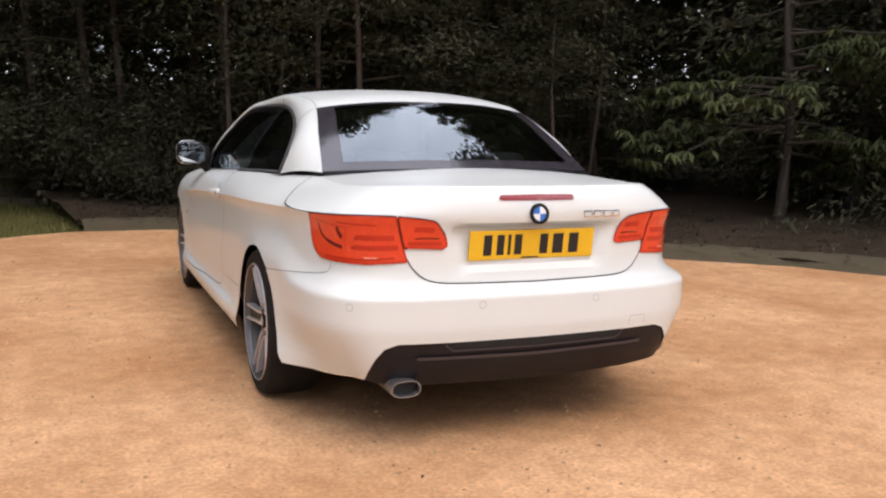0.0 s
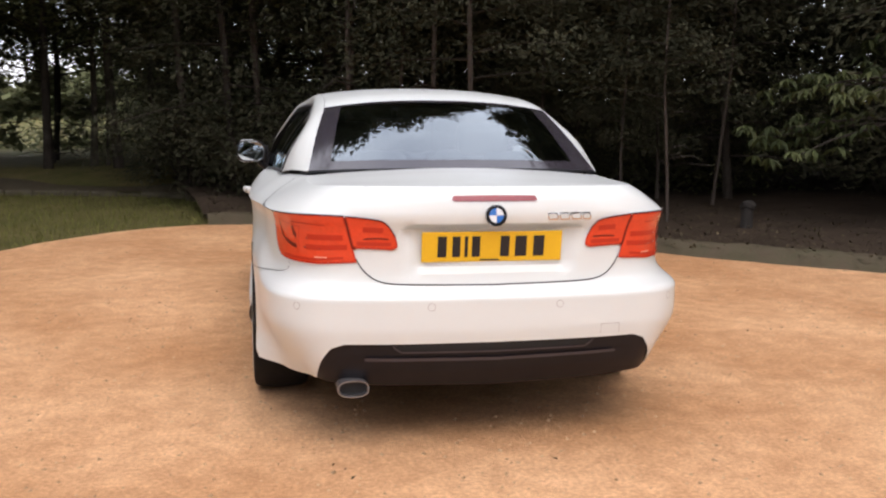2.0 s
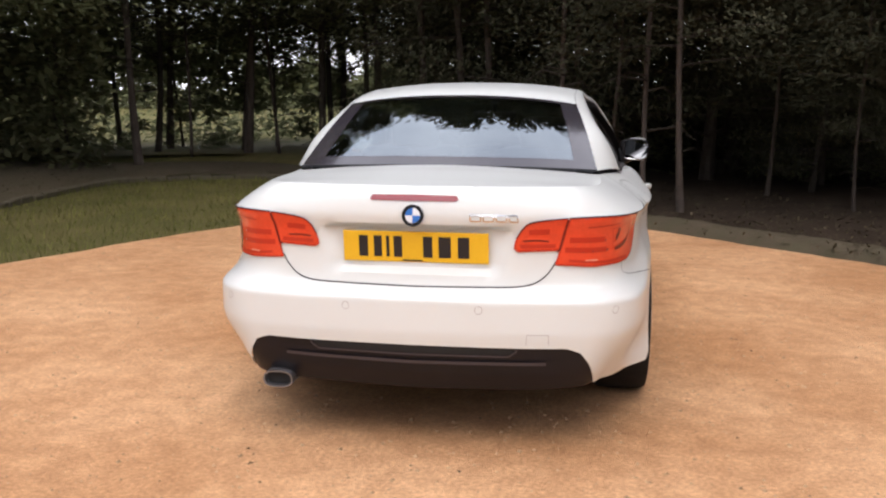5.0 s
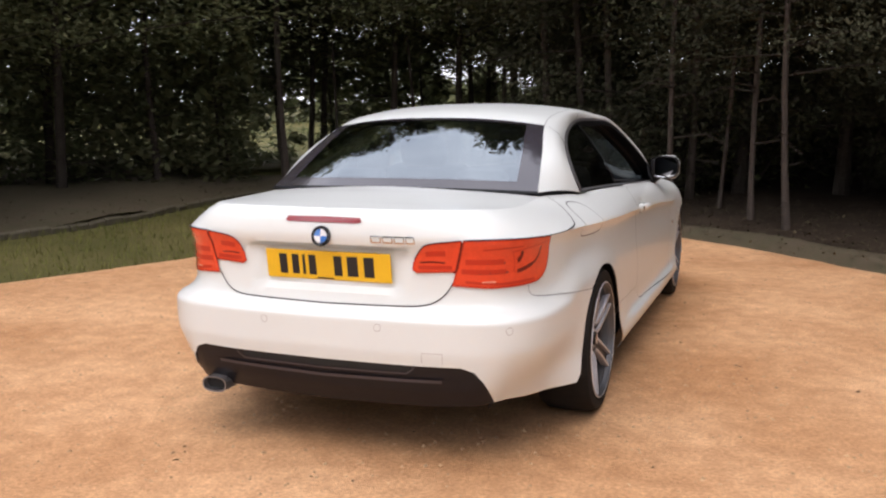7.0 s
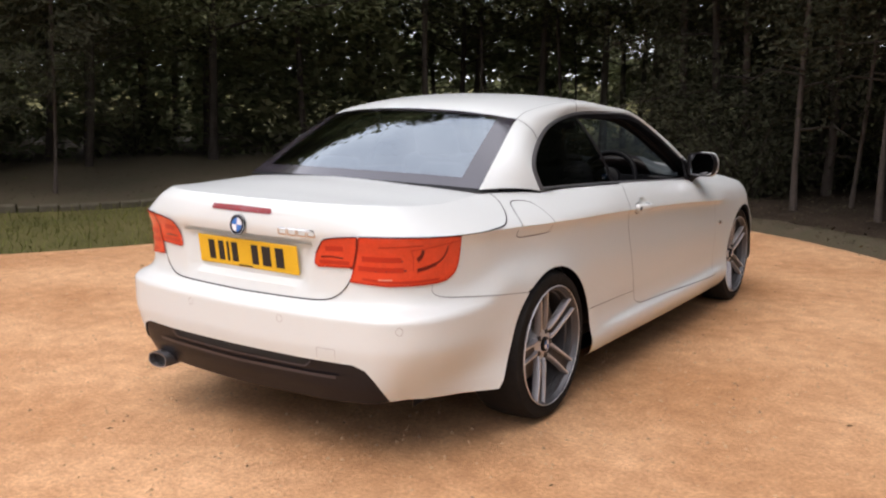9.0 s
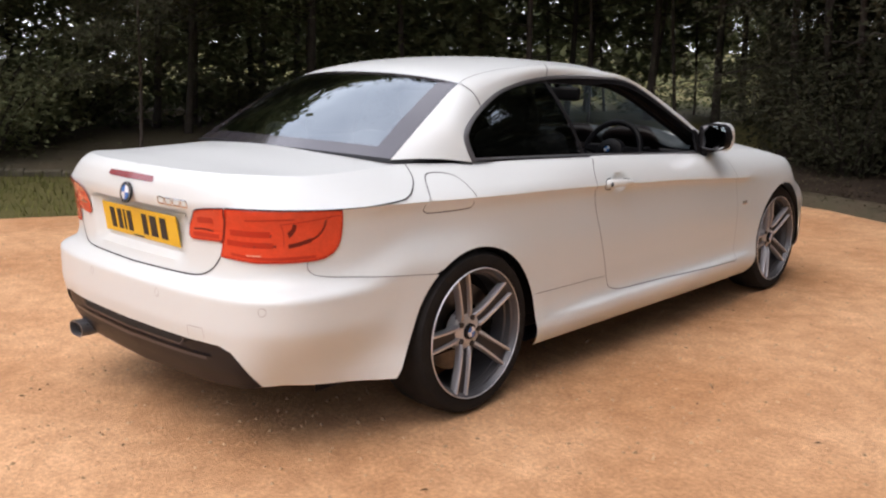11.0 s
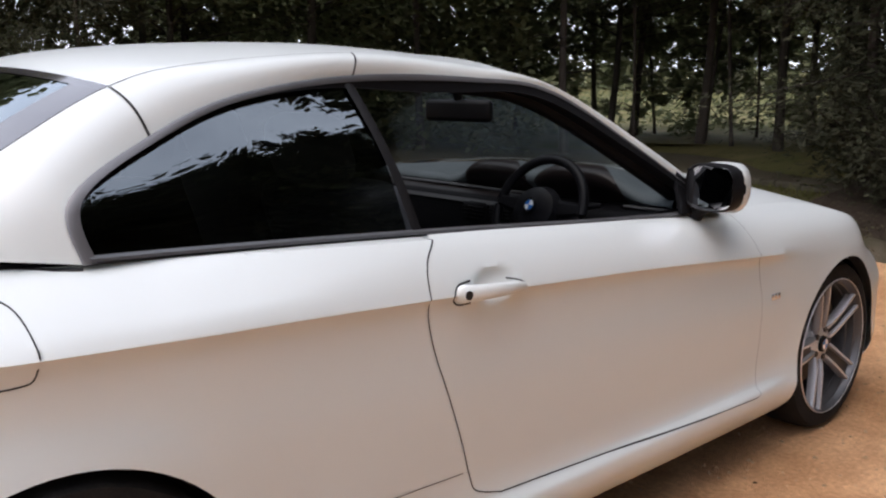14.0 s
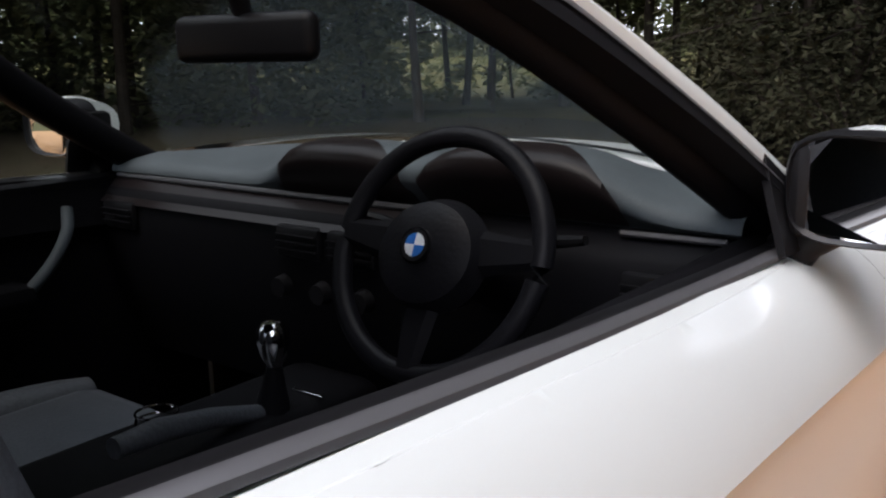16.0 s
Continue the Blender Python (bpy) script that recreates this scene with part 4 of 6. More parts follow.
        cpart("mirror_sail", bm, TRIM)


greenhouse()


def side_fittings():
    # fuel flap
    flap = rounded(sq([('y', 0.775, 0.795), ('y', 0.93, 0.797), ('y', 0.965, 0.812), ('y', 0.968, 0.87), ('y', 0.955, 0.906), ('y', 0.92, 0.92), ('y', 0.86, 0.924), ('y', 0.82, 0.911), ('y', 0.775, 0.865), ('y', 0.737, 0.818), ('y', 0.745, 0.80), ('y', 0.775, 0.795)]), 4)
    bm = bmesh.new()
    skin(bm, flap[:-1], 0.001, (1,), 0.02, 0.02)
    fl = cpart("fuel_flap", bm, PAINT)
    bm = bmesh.new()
    gap_line(bm, flap, 0.0028, 0.002)
    part("panel_gap", bm, GAP, fl)
    # door handles
    for side in (1, -1):
        bm = bmesh.new()
        pts = [Vector((0.874, 1.80, 0.814)), Vector((0.896, 1.84, 0.816)), Vector((0.908, 1.90, 0.816)), Vector((0.904, 1.955, 0.814)), Vector((0.884, 2.005, 0.806))]
        path = catmull(pts, 6)
        rows = []
        for i, p in enumerate(path):
            t = i / (len(path) - 1)
            h = 0.021 * (1 - 0.55 * t) * (min(1, t * 8) ** 0.5 * 0.75 + 0.25)
            rows.append([Vector(((p.x + 0.011 * math.cos(a)) * side, p.y, p.z + h * math.sin(a))) for a in [2 * math.pi * k / 14 for k in range(15)]])
        grid_mesh(bm, rows)
        bm.faces.new([bm.verts.new(p) for p in rows[0][:-1]])
        bm.faces.new([bm.verts.new(p) for p in rows[-1][:-1]])
        bmesh.ops.remove_doubles(bm, verts=bm.verts, dist=0.0003)
        handle = cpart("door_handle", bm, PAINT, "white pull handle")
        bm = bmesh.new()
        add_revolve(bm, [(0.010, 0.0), (0.010, 0.003), (0.004, 0.0035), (0.0001, 0.003)], 16, False)
        bmesh.ops.transform(bm, matrix=Matrix.Translation((0.8985 * side if side > 0 else -0.9015, 1.818, 0.814)), verts=bm.verts)
        part("lock", bm, GAP, handle)
        bm = bmesh.new()
        gap_line(bm, rounded(sq([('y', 1.845, 0.79), ('y', 1.81, 0.79), ('y', 1.793, 0.802), ('y', 1.793, 0.82), ('y', 1.81, 0.834), ('y', 1.845, 0.838)]), 4), 0.004, 0.0025, side)
        part("handle_gap", bm, GAP, handle)
        bm = bmesh.new()
        gap_line(bm, rounded(sq([('y', 1.965, 0.826), ('y', 1.995, 0.82), ('y', 2.004, 0.81), ('y', 1.975, 0.798)]), 4), 0.003, 0.0025, side)
        part("handle_gap", bm, GAP, handle)
        # fender badge as plain chrome bars
        bm = bmesh.new()
        for y in (3.20, 3.22, 3.24):
            add_box(bm, (shell(s_y(y), to_q(y, 0.592)).x + 0.002) * side, y, 0.592, 0.004, 0.013, 0.02, 0.001)
        cpart("fender_badge", bm, CHROME, "small chrome badge on the front wing")
    # door mirrors
    for side in (1, -1):
        bm = bmesh.new()
        rows = []
        for i in range(17):
            t = i / 16
            x = 0.815 + 0.138 * t
            zc, hh = 0.972 - 0.004 * t, 0.071 * (1 - 0.5 * max(0, (t - 0.7) / 0.3) ** 2) * (0.85 + 0.15 * min(1, t * 3))
            dd = 0.062 * (1 - 0.7 * max(0, (t - 0.5) / 0.5) ** 2)
            rows.append([Vector((x * side, 2.825 + (dd * 1.55 * (math.cos(a) + 0.2) if math.cos(a) > -0.2 else 0.0), zc + hh * math.copysign(abs(math.sin(a)) ** 0.75, math.sin(a)))) for a in [2 * math.pi * k / 24 for k in range(25)]])
        vs = grid_mesh(bm, rows)
        bm.faces.new([bm.verts.new(p) for p in rows[0][:-1]])
        bm.faces.new([bm.verts.new(p) for p in rows[-1][:-1]])
        bmesh.ops.remove_doubles(bm, verts=bm.verts, dist=0.0004)
        reach = Matrix.Translation((0, 0, 0) if side > 0 else (-0.022, 0, 0.018))
        bmesh.ops.transform(bm, matrix=reach, verts=bm.verts)
        mir = cpart("door_mirror", bm, PAINT, "white door mirror housing")
        bm = bmesh.new()
        loop = lambda k, y: [Vector(((0.866 + 0.083 * k * math.copysign(abs(math.cos(a)) ** 0.6, math.cos(a))) * side, y - 0.16 * 0.088 * k * math.cos(a), 0.97 + 0.064 * k * math.copysign(abs(math.sin(a)) ** 0.65, math.sin(a)))) for a in [2 * math.pi * j / 32 for j in range(33)]]
        grid_mesh(bm, [loop(1.055, 2.85), loop(1.06, 2.795), loop(1.0, 2.785), loop(0.94, 2.797)])
        bmesh.ops.transform(bm, matrix=reach, verts=bm.verts)
        part("mirror_rim", bm, TRIM, mir)
        bm = bmesh.new()
        vs = [bm.verts.new(p) for p in loop(0.96, 2.796)[:-1]]
        bm.faces.new(vs)
        bmesh.ops.transform(bm, matrix=reach, verts=bm.verts)
        part("mirror_pane", bm, MIRROR, mir, smooth=False)
        bm = bmesh.new()
        add_tube(bm, [(0.775 * side, 2.85, 0.875), (0.80 * side, 2.845, 0.90), (0.84 * side, 2.84, 0.925)], [0.034, 0.028, 0.026], 12)
        add_box(bm, 0.796 * side, 2.845, 0.965, 0.03, 0.09, 0.12, 0.014)
        part("mirror_arm", bm, TRIM, mir)


side_fittings()


# ---- wheels ----
def wheel(width):
    """A wheel with its outer face towards +x, about its hub."""
    w = width / 2
    wh = new("wheel")
    bm = bmesh.new()
    add_revolve(bm, [(0.245, -w + 0.01), (0.275, -w), (0.30, -w + 0.006), (0.313, -w + 0.03), (0.317, -w / 3), (0.318, 0), (0.317, w / 3), (0.313, w - 0.03), (0.30, w - 0.006), (0.275, w), (0.252, w - 0.006), (0.245, w - 0.012)], 72)
    part("tyre", bm, RUBBER, wh, "low-profile black rubber tyre")
    bm = bmesh.new()
    add_revolve(bm, [(0.252, w - 0.004), (0.247, w + 0.001), (0.242, w - 0.006), (0.237, w - 0.022), (0.231, w - 0.026), (0.229, w - 0.05), (0.223, w - 0.054), (0.221, w - 0.09), (0.225, -w + 0.01), (0.245, -w + 0.004), (0.245, w - 0.01)], 72)
    rim = part("rim", bm, ALLOY, wh, "grey alloy rim")
    bm = bmesh.new()
    add_revolve(bm, [(0.2525, w - 0.001), (0.2497, w + 0.0025), (0.2468, w - 0.001)], 72, False)
    part("rim_lip", bm, ALLOY_CUT, rim)
    # double spokes: two arms each with a sunk floor between
    face = w - 0.012
    for k in range(5):
        a = 2 * math.pi * k / 5 + radians(18)
        turn = Matrix.Rotation(a, 4, 'X')
        bm = bmesh.new()
        for e in (-1, 1):
            rows = []
            for i in range(9):
                t = i / 8
                r = 0.055 + (0.246 - 0.055) * t
                off = e * (0.019 + 0.012 * t ** 0.8 + 0.006 * (1 - t) ** 4)
                hw = 0.0058 + 0.001 * t + 0.004 * (1 - t) ** 3
                x = face - 0.03 + 0.034 * t ** 0.6
                dep = 0.03
                rows.append([Vector((x - dep, off - hw, r)), Vector((x - 0.004, off - hw, r)), Vector((x, off - hw + 0.003, r)), Vector((x, off + hw - 0.003, r)), Vector((x - 0.004, off + hw, r)), Vector((x - dep, off + hw, r))])
            grid_mesh(bm, rows)
        bmesh.ops.transform(bm, matrix=turn, verts=bm.verts)
        part("spoke", bm, ALLOY_MID, rim)
        bm = bmesh.new()
        for e in (-1, 1):
            rows = []
            for i in range(9):
                t = i / 8
                r = 0.055 + (0.246 - 0.055) * t
                off = e * (0.019 + 0.012 * t ** 0.8 + 0.006 * (1 - t) ** 4)
                x = face - 0.03 + 0.034 * t ** 0.6 + 0.0008
                rows.append([Vector((x, off - 0.0036, r)), Vector((x, off + 0.0036, r))])
            grid_mesh(bm, rows)
        bmesh.ops.transform(bm, matrix=turn, verts=bm.verts)
        part("spoke_edge", bm, ALLOY_CUT, rim)
        bm = bmesh.new()
        rows = []
        for i in range(9):
            t = i / 8
            r = 0.055 + (0.24 - 0.055) * t
            off = 0.019 + 0.012 * t ** 0.8
            x = face - 0.03 + 0.034 * t ** 0.6 - 0.013
            rows.append([Vector((x, -off, r)), Vector((x - 0.004, 0, r)), Vector((x, off, r))])
        grid_mesh(bm, rows)
        bmesh.ops.transform(bm, matrix=turn, verts=bm.verts)
        part("spoke_web", bm, ALLOY_DARK, rim)
        bm = bmesh.new()
        add_revolve(bm, [(0.0001, 0.004), (0.011, 0.004), (0.011, -0.02)], 12, False)
        aa = a + radians(36)
        bmesh.ops.transform(bm, matrix=Matrix.Translation((face - 0.03, -0.054 * math.sin(aa), 0.054 * math.cos(aa))), verts=bm.verts)
        part("wheel_bolt", bm, ALLOY_DARK, rim)
    bm = bmesh.new()
    add_revolve(bm, [(0.0001, face - 0.03), (0.036, face - 0.03), (0.062, face - 0.034), (0.074, face - 0.045), (0.078, face - 0.08)], 40, False)
    part("hub", bm, ALLOY_CUT, rim)
    bm = bmesh.new()
    add_revolve(bm, [(0.0001, face - 0.018), (0.024, face - 0.018), (0.03, face - 0.021), (0.032, face - 0.03)], 32, False)
    part("centre_cap", bm, TRIM, rim)
    for q in range(4):
        bm = bmesh.new()
        vs = [bm.verts.new((face - 0.0165, 0, 0))] + [bm.verts.new((face - 0.0168, 0.021 * math.cos(q * math.pi / 2 + math.pi / 16 * j), 0.021 * math.sin(q * math.pi / 2 + math.pi / 16 * j))) for j in range(9)]
        for j in range(8):
            bm.faces.new((vs[0], vs[j + 1], vs[j + 2]))
        part("quarter", bm, EMBLEM_BLUE if q % 2 else EMBLEM_WHITE, rim)
    bm = bmesh.new()
    add_revolve(bm, [(0.07, -0.02), (0.165, -0.02), (0.165, 0.0), (0.07, 0.0)], 48)
    part("brake_disc", bm, STEEL, wh)
    bm = bmesh.new()
    rows = []
    for i in range(9):
        a = radians(20 + 50 * i / 8)
        rows.append([Vector((x, r * math.cos(a), r * math.sin(a))) for r, x in ((0.11, 0.035), (0.175, 0.035), (0.18, 0.01), (0.18, -0.04))])
    grid_mesh(bm, rows)
    part("brake_caliper", bm, STEEL, wh)
    return wh


rear_w, front_w = wheel(0.235), wheel(0.215)
for src, hub, track in ((rear_w, HUB_R, 0.745), (front_w, HUB_F, 0.738)):
    for side in (1, -1):
        m = Matrix.Translation((track * side, hub - car_at.y, HUB_Z)) @ (Matrix() if side > 0 else Matrix.Rotation(math.pi, 4, 'Z'))
        if side > 0:
            src.matrix_basis = m
            src.parent = car
        else:
            copy_thing(src, m).parent = car


def underside():
    for hub, r in ((HUB_R, 0.375), (HUB_F, 0.38)):
        for side in (1, -1):
            bm = bmesh.new()
            rows = []
            for i in range(25):
                a = radians(12) + radians(156) * i / 24
                rows.append([Vector((x * side, hub - rr * math.cos(a), 0.30 + rr * math.sin(a))) for x, rr in ((0.82, r - 0.035), (0.78, r), (0.45, r))])
            grid_mesh(bm, rows)
            rows = [[Vector((0.5 * side, hub - rr * math.cos(math.pi * i / 24), 0.12 + rr * math.sin(math.pi * i / 24))) for rr in (0.02, r + 0.12)] for i in range(25)]
            grid_mesh(bm, rows)
            cpart("wheel_arch", bm, BLACK, "dark wheel arch liner")
    bm = bmesh.new()
    rows = []
    for y in (0.32, 0.58, 0.62, 1.33, 1.36, 3.36, 3.40, 4.10, 4.14, 4.45):
        arch = 0.59 < y < 1.345 or 3.37 < y < 4.12
        xo = 0.52 if arch else (0.58 if y < 0.6 or y > 4.3 else 0.80)
        rows.append([Vector((xo * k / 4, y, 0.26 if y < 0.6 else 0.19)) for k in range(-4, 5)])
    grid_mesh(bm, rows)
    cpart("underbody", bm, BLACK)
    bm = bmesh.new()
    add_tube(bm, [(0.7, HUB_R, 0.31), (-0.7, HUB_R, 0.31)], 0.05, 10)
    add_box(bm, 0, 0.35, 0.27, 0.9, 0.3, 0.12, 0.03)
    cpart("axle", bm, BLACK)


underside()


# ---- cabin ----
def seat(x, y):
    st = new("seat")
    bm = bmesh.new()
    add_box(bm, 0, 0.05, 0.41, 0.36, 0.52, 0.18, 0.06, None, 3)
    part("cushion", bm, LEATHER, st)
    for e in (-1, 1):
        bm = bmesh.new()
        rows = []
        for i in range(9):
            t = i / 8
            r = 0.062 * math.sin(math.pi * (0.12 + 0.76 * t)) ** 0.5
            rows.append([Vector((0.19 * e + r * 0.85 * math.cos(a), -0.2 + 0.5 * t, 0.46 + r * math.sin(a))) for a in [2 * math.pi * k / 14 for k in range(15)]])
        grid_mesh(bm, rows)
        bmesh.ops.remove_doubles(bm, verts=bm.verts, dist=0.0005)
        part("bolster", bm, LEATHER, st)
    bm = bmesh.new()
    turn = Euler((radians(18), 0, 0)).to_matrix().to_4x4()
    add_box(bm, 0, -0.28, 0.74, 0.50, 0.15, 0.58, 0.06, turn, 3)
    part("backrest", bm, LEATHER, st)
    bm = bmesh.new()
    add_box(bm, 0, -0.41, 1.09, 0.27, 0.11, 0.18, 0.05, turn, 3)
    part("headrest", bm, LEATHER, st)
    for e in (-1, 1):
        bm = bmesh.new()
        add_tube(bm, [(0.05 * e, -0.36, 0.98), (0.05 * e, -0.40, 1.05)], 0.007, 8)
        part("headrest_post", bm, CHROME, st)
    st.matrix_basis = Matrix.Translation((x, y - car_at.y, 0))
    st.parent = car
    return st


def cabin():
    first = seat(0.36, 2.20)
    copy_thing(first, Matrix.Translation((-0.36, 2.33 - car_at.y, 0))).parent = car
    bm = bmesh.new()
    turn = Euler((radians(16), 0, 0)).to_matrix().to_4x4()
    add_box(bm, 0, 1.32, 0.45, 1.1, 0.42, 0.18, 0.06, None, 3)
    add_box(bm, 0, 1.08, 0.72, 1.1, 0.16, 0.5, 0.06, turn, 3)
    for e in (-1, 1):
        add_box(bm, 0.3 * e, 1.0, 0.985, 0.24, 0.09, 0.13, 0.04, turn, 3)
    cpart("rear_bench", bm, LEATHER, "black leather rear bench")
    panels = [("carpet", (0, 2.0, 0.25, 1.5, 2.3, 0.04)), ("rear_bulkhead", (0, 0.86, 0.68, 1.3, 0.06, 0.5)), ("front_bulkhead", (0, 3.12, 0.55, 1.5, 0.06, 0.7))]
    for e in (-1, 1):
        panels += [("door_card", (0.725 * e, 2.05, 0.58, 0.05, 2.0, 0.62, 0.02)), ("armrest", (0.68 * e, 2.3, 0.66, 0.09, 0.6, 0.07, 0.03))]
    for nm, box in panels:
        bm = bmesh.new()
        add_box(bm, *box)
        cpart(nm, bm, DASH, "black lining of the cabin")
    bm = bmesh.new()
    rows = []
    for i in range(33):
        y = 1.82 + 1.2 * i / 32
        rows.append([Vector((x, y, z)) for x, z in ((-0.755, 0.905 - 0.045 * i / 32), (-0.70, 0.90 - 0.045 * i / 32), (-0.68, 0.82 - 0.045 * i / 32))])
    grid_mesh(bm, rows)
    cpart("door_card_top", bm, DASH)
    bm = bmesh.new()
    add_tube(bm, catmull([(-0.685, 2.50, 0.63), (-0.665, 2.56, 0.66), (-0.66, 2.63, 0.715), (-0.665, 2.68, 0.78), (-0.69, 2.70, 0.83)], 5), 0.013, 10)
    cpart("door_pull", bm, PAD, "curved grey pull handle inside the passenger door")
    # dashboard: a swept section with two cowls
    bm = bmesh.new()
    rows = []
    for i in range(61):
        x = -0.72 + 1.44 * i / 60
        c1 = math.exp(-((x - 0.37) / 0.19) ** 4)
        c2 = math.exp(-((x + 0.0) / 0.17) ** 4)
        lift = 0.07 * c1 + 0.062 * c2
        back = 0.09 * c1 + 0.06 * c2
        curve = 0.10 * (1 - (x / 0.72) ** 2)
        prof = [(3.05 + curve * 1.2, 0.912 + curve * 0.42), (3.03 + curve * 1.05, 0.92 + curve * 0.36), (2.97 + curve * 0.5, 0.925 + lift * 0.45 + curve * 0.15), (2.90, 0.926 + lift), (2.85 - back * 0.4, 0.917 + lift), (2.835 - back * 0.3, 0.895 + lift * 0.75), (2.86, 0.885), (2.84, 0.875), (2.80, 0.85), (2.79, 0.78), (2.81, 0.64), (2.87, 0.48)]
        prof = [(p.x, p.y) for p in catmull([(a, b, 0) for a, b in prof], 4)]
        rows.append([Vector((x, y, z)) for y, z in prof])
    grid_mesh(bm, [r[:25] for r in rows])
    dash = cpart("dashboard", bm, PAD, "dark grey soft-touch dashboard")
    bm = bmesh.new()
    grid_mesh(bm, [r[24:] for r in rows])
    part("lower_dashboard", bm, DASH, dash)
    # the black faces under the two cowls: screen and instruments, drawn up over the lips as overhang shade
    for name, mid, half in (("screen_and_shade", 0.0, 0.17), ("instruments_and_shade", 0.37, 0.195)):
        bm = bmesh.new()
        face = []
        for r in rows:
            if abs(r[0].x - mid) < half:
                arch = math.sqrt(1 - ((r[0].x - mid) / half) ** 2)
                col = []
                for k in range(10):
                    f = 24 - 11.5 * arch * k / 9
                    col.append(r[int(f)].lerp(r[min(int(f) + 1, 24)], f - int(f)) + Vector((0, -0.006, 0.003)))
                face.append(col)
        grid_mesh(bm, face)
        part(name, bm, WOOD_TRIM, dash)
    bm = bmesh.new()
    rows = []
    for i in range(41):
        x = -0.70 + 0.86 * i / 40
        rows.append([Vector((x, y, z)) for y, z in ((2.845, 0.882), (2.828, 0.878), (2.797, 0.845), (2.782, 0.835))])
    grid_mesh(bm, rows)
    part("trim_strip", bm, WOOD_TRIM, dash)
    bm = bmesh.new()
    add_tube(bm, [(-0.70, 2.838, 0.886), (-0.3, 2.832, 0.886), (0.18, 2.83, 0.884)], 0.006, 8)
    add_tube(bm, [(0.55, 2.83, 0.882), (0.70, 2.838, 0.882)], 0.005, 8)
    part("silver_strip", bm, SILVER, dash)
    for x in (-0.06, 0.07, 0.63, -0.62):
        bm = bmesh.new()
        add_box(bm, x, 2.785, 0.81, 0.11, 0.02, 0.06, 0.008)
        v = part("air_vent", bm, TRIM, dash)
        bm = bmesh.new()
        for k in range(3):
            add_box(bm, x, 2.772, 0.797 + 0.013 * k, 0.1, 0.008, 0.003)
        add_box(bm, x, 2.766, 0.81, 0.02, 0.006, 0.006)
        part("slat", bm, TRIM, v)
    for x in (-0.10, 0.0, 0.10):
        bm = bmesh.new()
        add_revolve(bm, [(0.0001, 0.02), (0.018, 0.02), (0.022, 0.0)], 20, False)
        bmesh.ops.transform(bm, matrix=Matrix.Translation((x, 2.78, 0.725)) @ Matrix.Rotation(radians(-90), 4, 'Z'), verts=bm.verts)
        part("knob", bm, TRIM, dash)
    # steering wheel
    tilt = Matrix.Translation((0.37, 2.635, 0.868)) @ Euler((radians(-24), 0, 0)).to_matrix().to_4x4()
    bm = bmesh.new()
    add_tube(bm, [(0.168 * math.cos(a), 0, 0.168 * math.sin(a)) for a in [2 * math.pi * k / 56 for k in range(56)]], 0.0155, 12, True)
    bmesh.ops.transform(bm, matrix=tilt, verts=bm.verts)
    sw = cpart("steering_wheel", bm, WHEEL_LEATHER, "black leather three-spoke steering wheel")
    bm = bmesh.new()
    rows = []
    for rr, y in ((0.0001, -0.042), (0.045, -0.04), (0.07, -0.028), (0.082, 0.0), (0.07, 0.03)):
        rows.append([Vector((rr * 1.1 * math.cos(a), y, rr * math.sin(a) - 0.005)) for a in [2 * math.pi * k / 32 for k in range(33)]])
    grid_mesh(bm, rows)
    bmesh.ops.transform(bm, matrix=tilt, verts=bm.verts)
    part("airbag_cover", bm, WHEEL_LEATHER, sw)
    for ang in (5, 175, 270):
        bm = bmesh.new()
        a = radians(ang)
        d, n = Vector((math.cos(a), 0, math.sin(a))), Vector((-math.sin(a), 0, math.cos(a)))
        rows = []
        for k in range(5):
            r = 0.06 + 0.103 * k / 4
            w = 0.034 - 0.016 * k / 4
            rows.append([d * r + n * w + Vector((0, -0.004, 0)), d * r + n * w * 0.6 + Vector((0, -0.014, 0)), d * r - n * w * 0.6 + Vector((0, -0.014, 0)), d * r - n * w + Vector((0, -0.004, 0))])
        grid_mesh(bm, rows)
        bmesh.ops.transform(bm, matrix=tilt, verts=bm.verts)
        part("spoke", bm, DASH, sw)
    for e in (-1, 1):
        bm = bmesh.new()
        add_tube(bm, [(0.05 * e, 0.05, 0.02), (0.15 * e, 0.05, 0.045), (0.2 * e, 0.04, 0.05)], [0.008, 0.01, 0.007], 8)
        bmesh.ops.transform(bm, matrix=tilt, verts=bm.verts)
        part("stalk", bm, TRIM, sw)
    emblem(0, 0, 0, 0.024, tilt @ Matrix.Translation((0, -0.046, 0)), "wheel_emblem")
    bm = bmesh.new()
    add_tube(bm, [(0.37, 2.68, 0.85), (0.37, 2.83, 0.78)], 0.045, 16)
    cpart("steering_column", bm, TRIM)
    # console, gear lever, handbrake
    bm = bmesh.new()
    add_box(bm, 0, 2.32, 0.46, 0.22, 1.0, 0.24, 0.04, None, 3)
    add_box(bm, 0, 1.98, 0.60, 0.18, 0.34, 0.08, 0.03, None, 3)
    con = cpart("centre_console", bm, DASH, "black centre console")
    bm = bmesh.new()
    add_tube(bm, [(0.05, 2.60, 0.56), (0.06, 2.60, 0.62), (0.065, 2.60, 0.66)], [0.035, 0.02, 0.011], 12)
    part("gear_gaiter", bm, WHEEL_LEATHER, con)
    bm = bmesh.new()
    rows = []
    for r, z in ((0.012, 0.655), (0.021, 0.672), (0.027, 0.695), (0.026, 0.716), (0.016, 0.728), (0.0001, 0.73)):
        rows.append([Vector((0.065 + r * math.cos(a), 2.60 + r * math.sin(a), z)) for a in [2 * math.pi * k / 20 for k in range(21)]])
    grid_mesh(bm, rows)
    part("gear_knob", bm, CHROME, con, "chrome-topped gear knob")
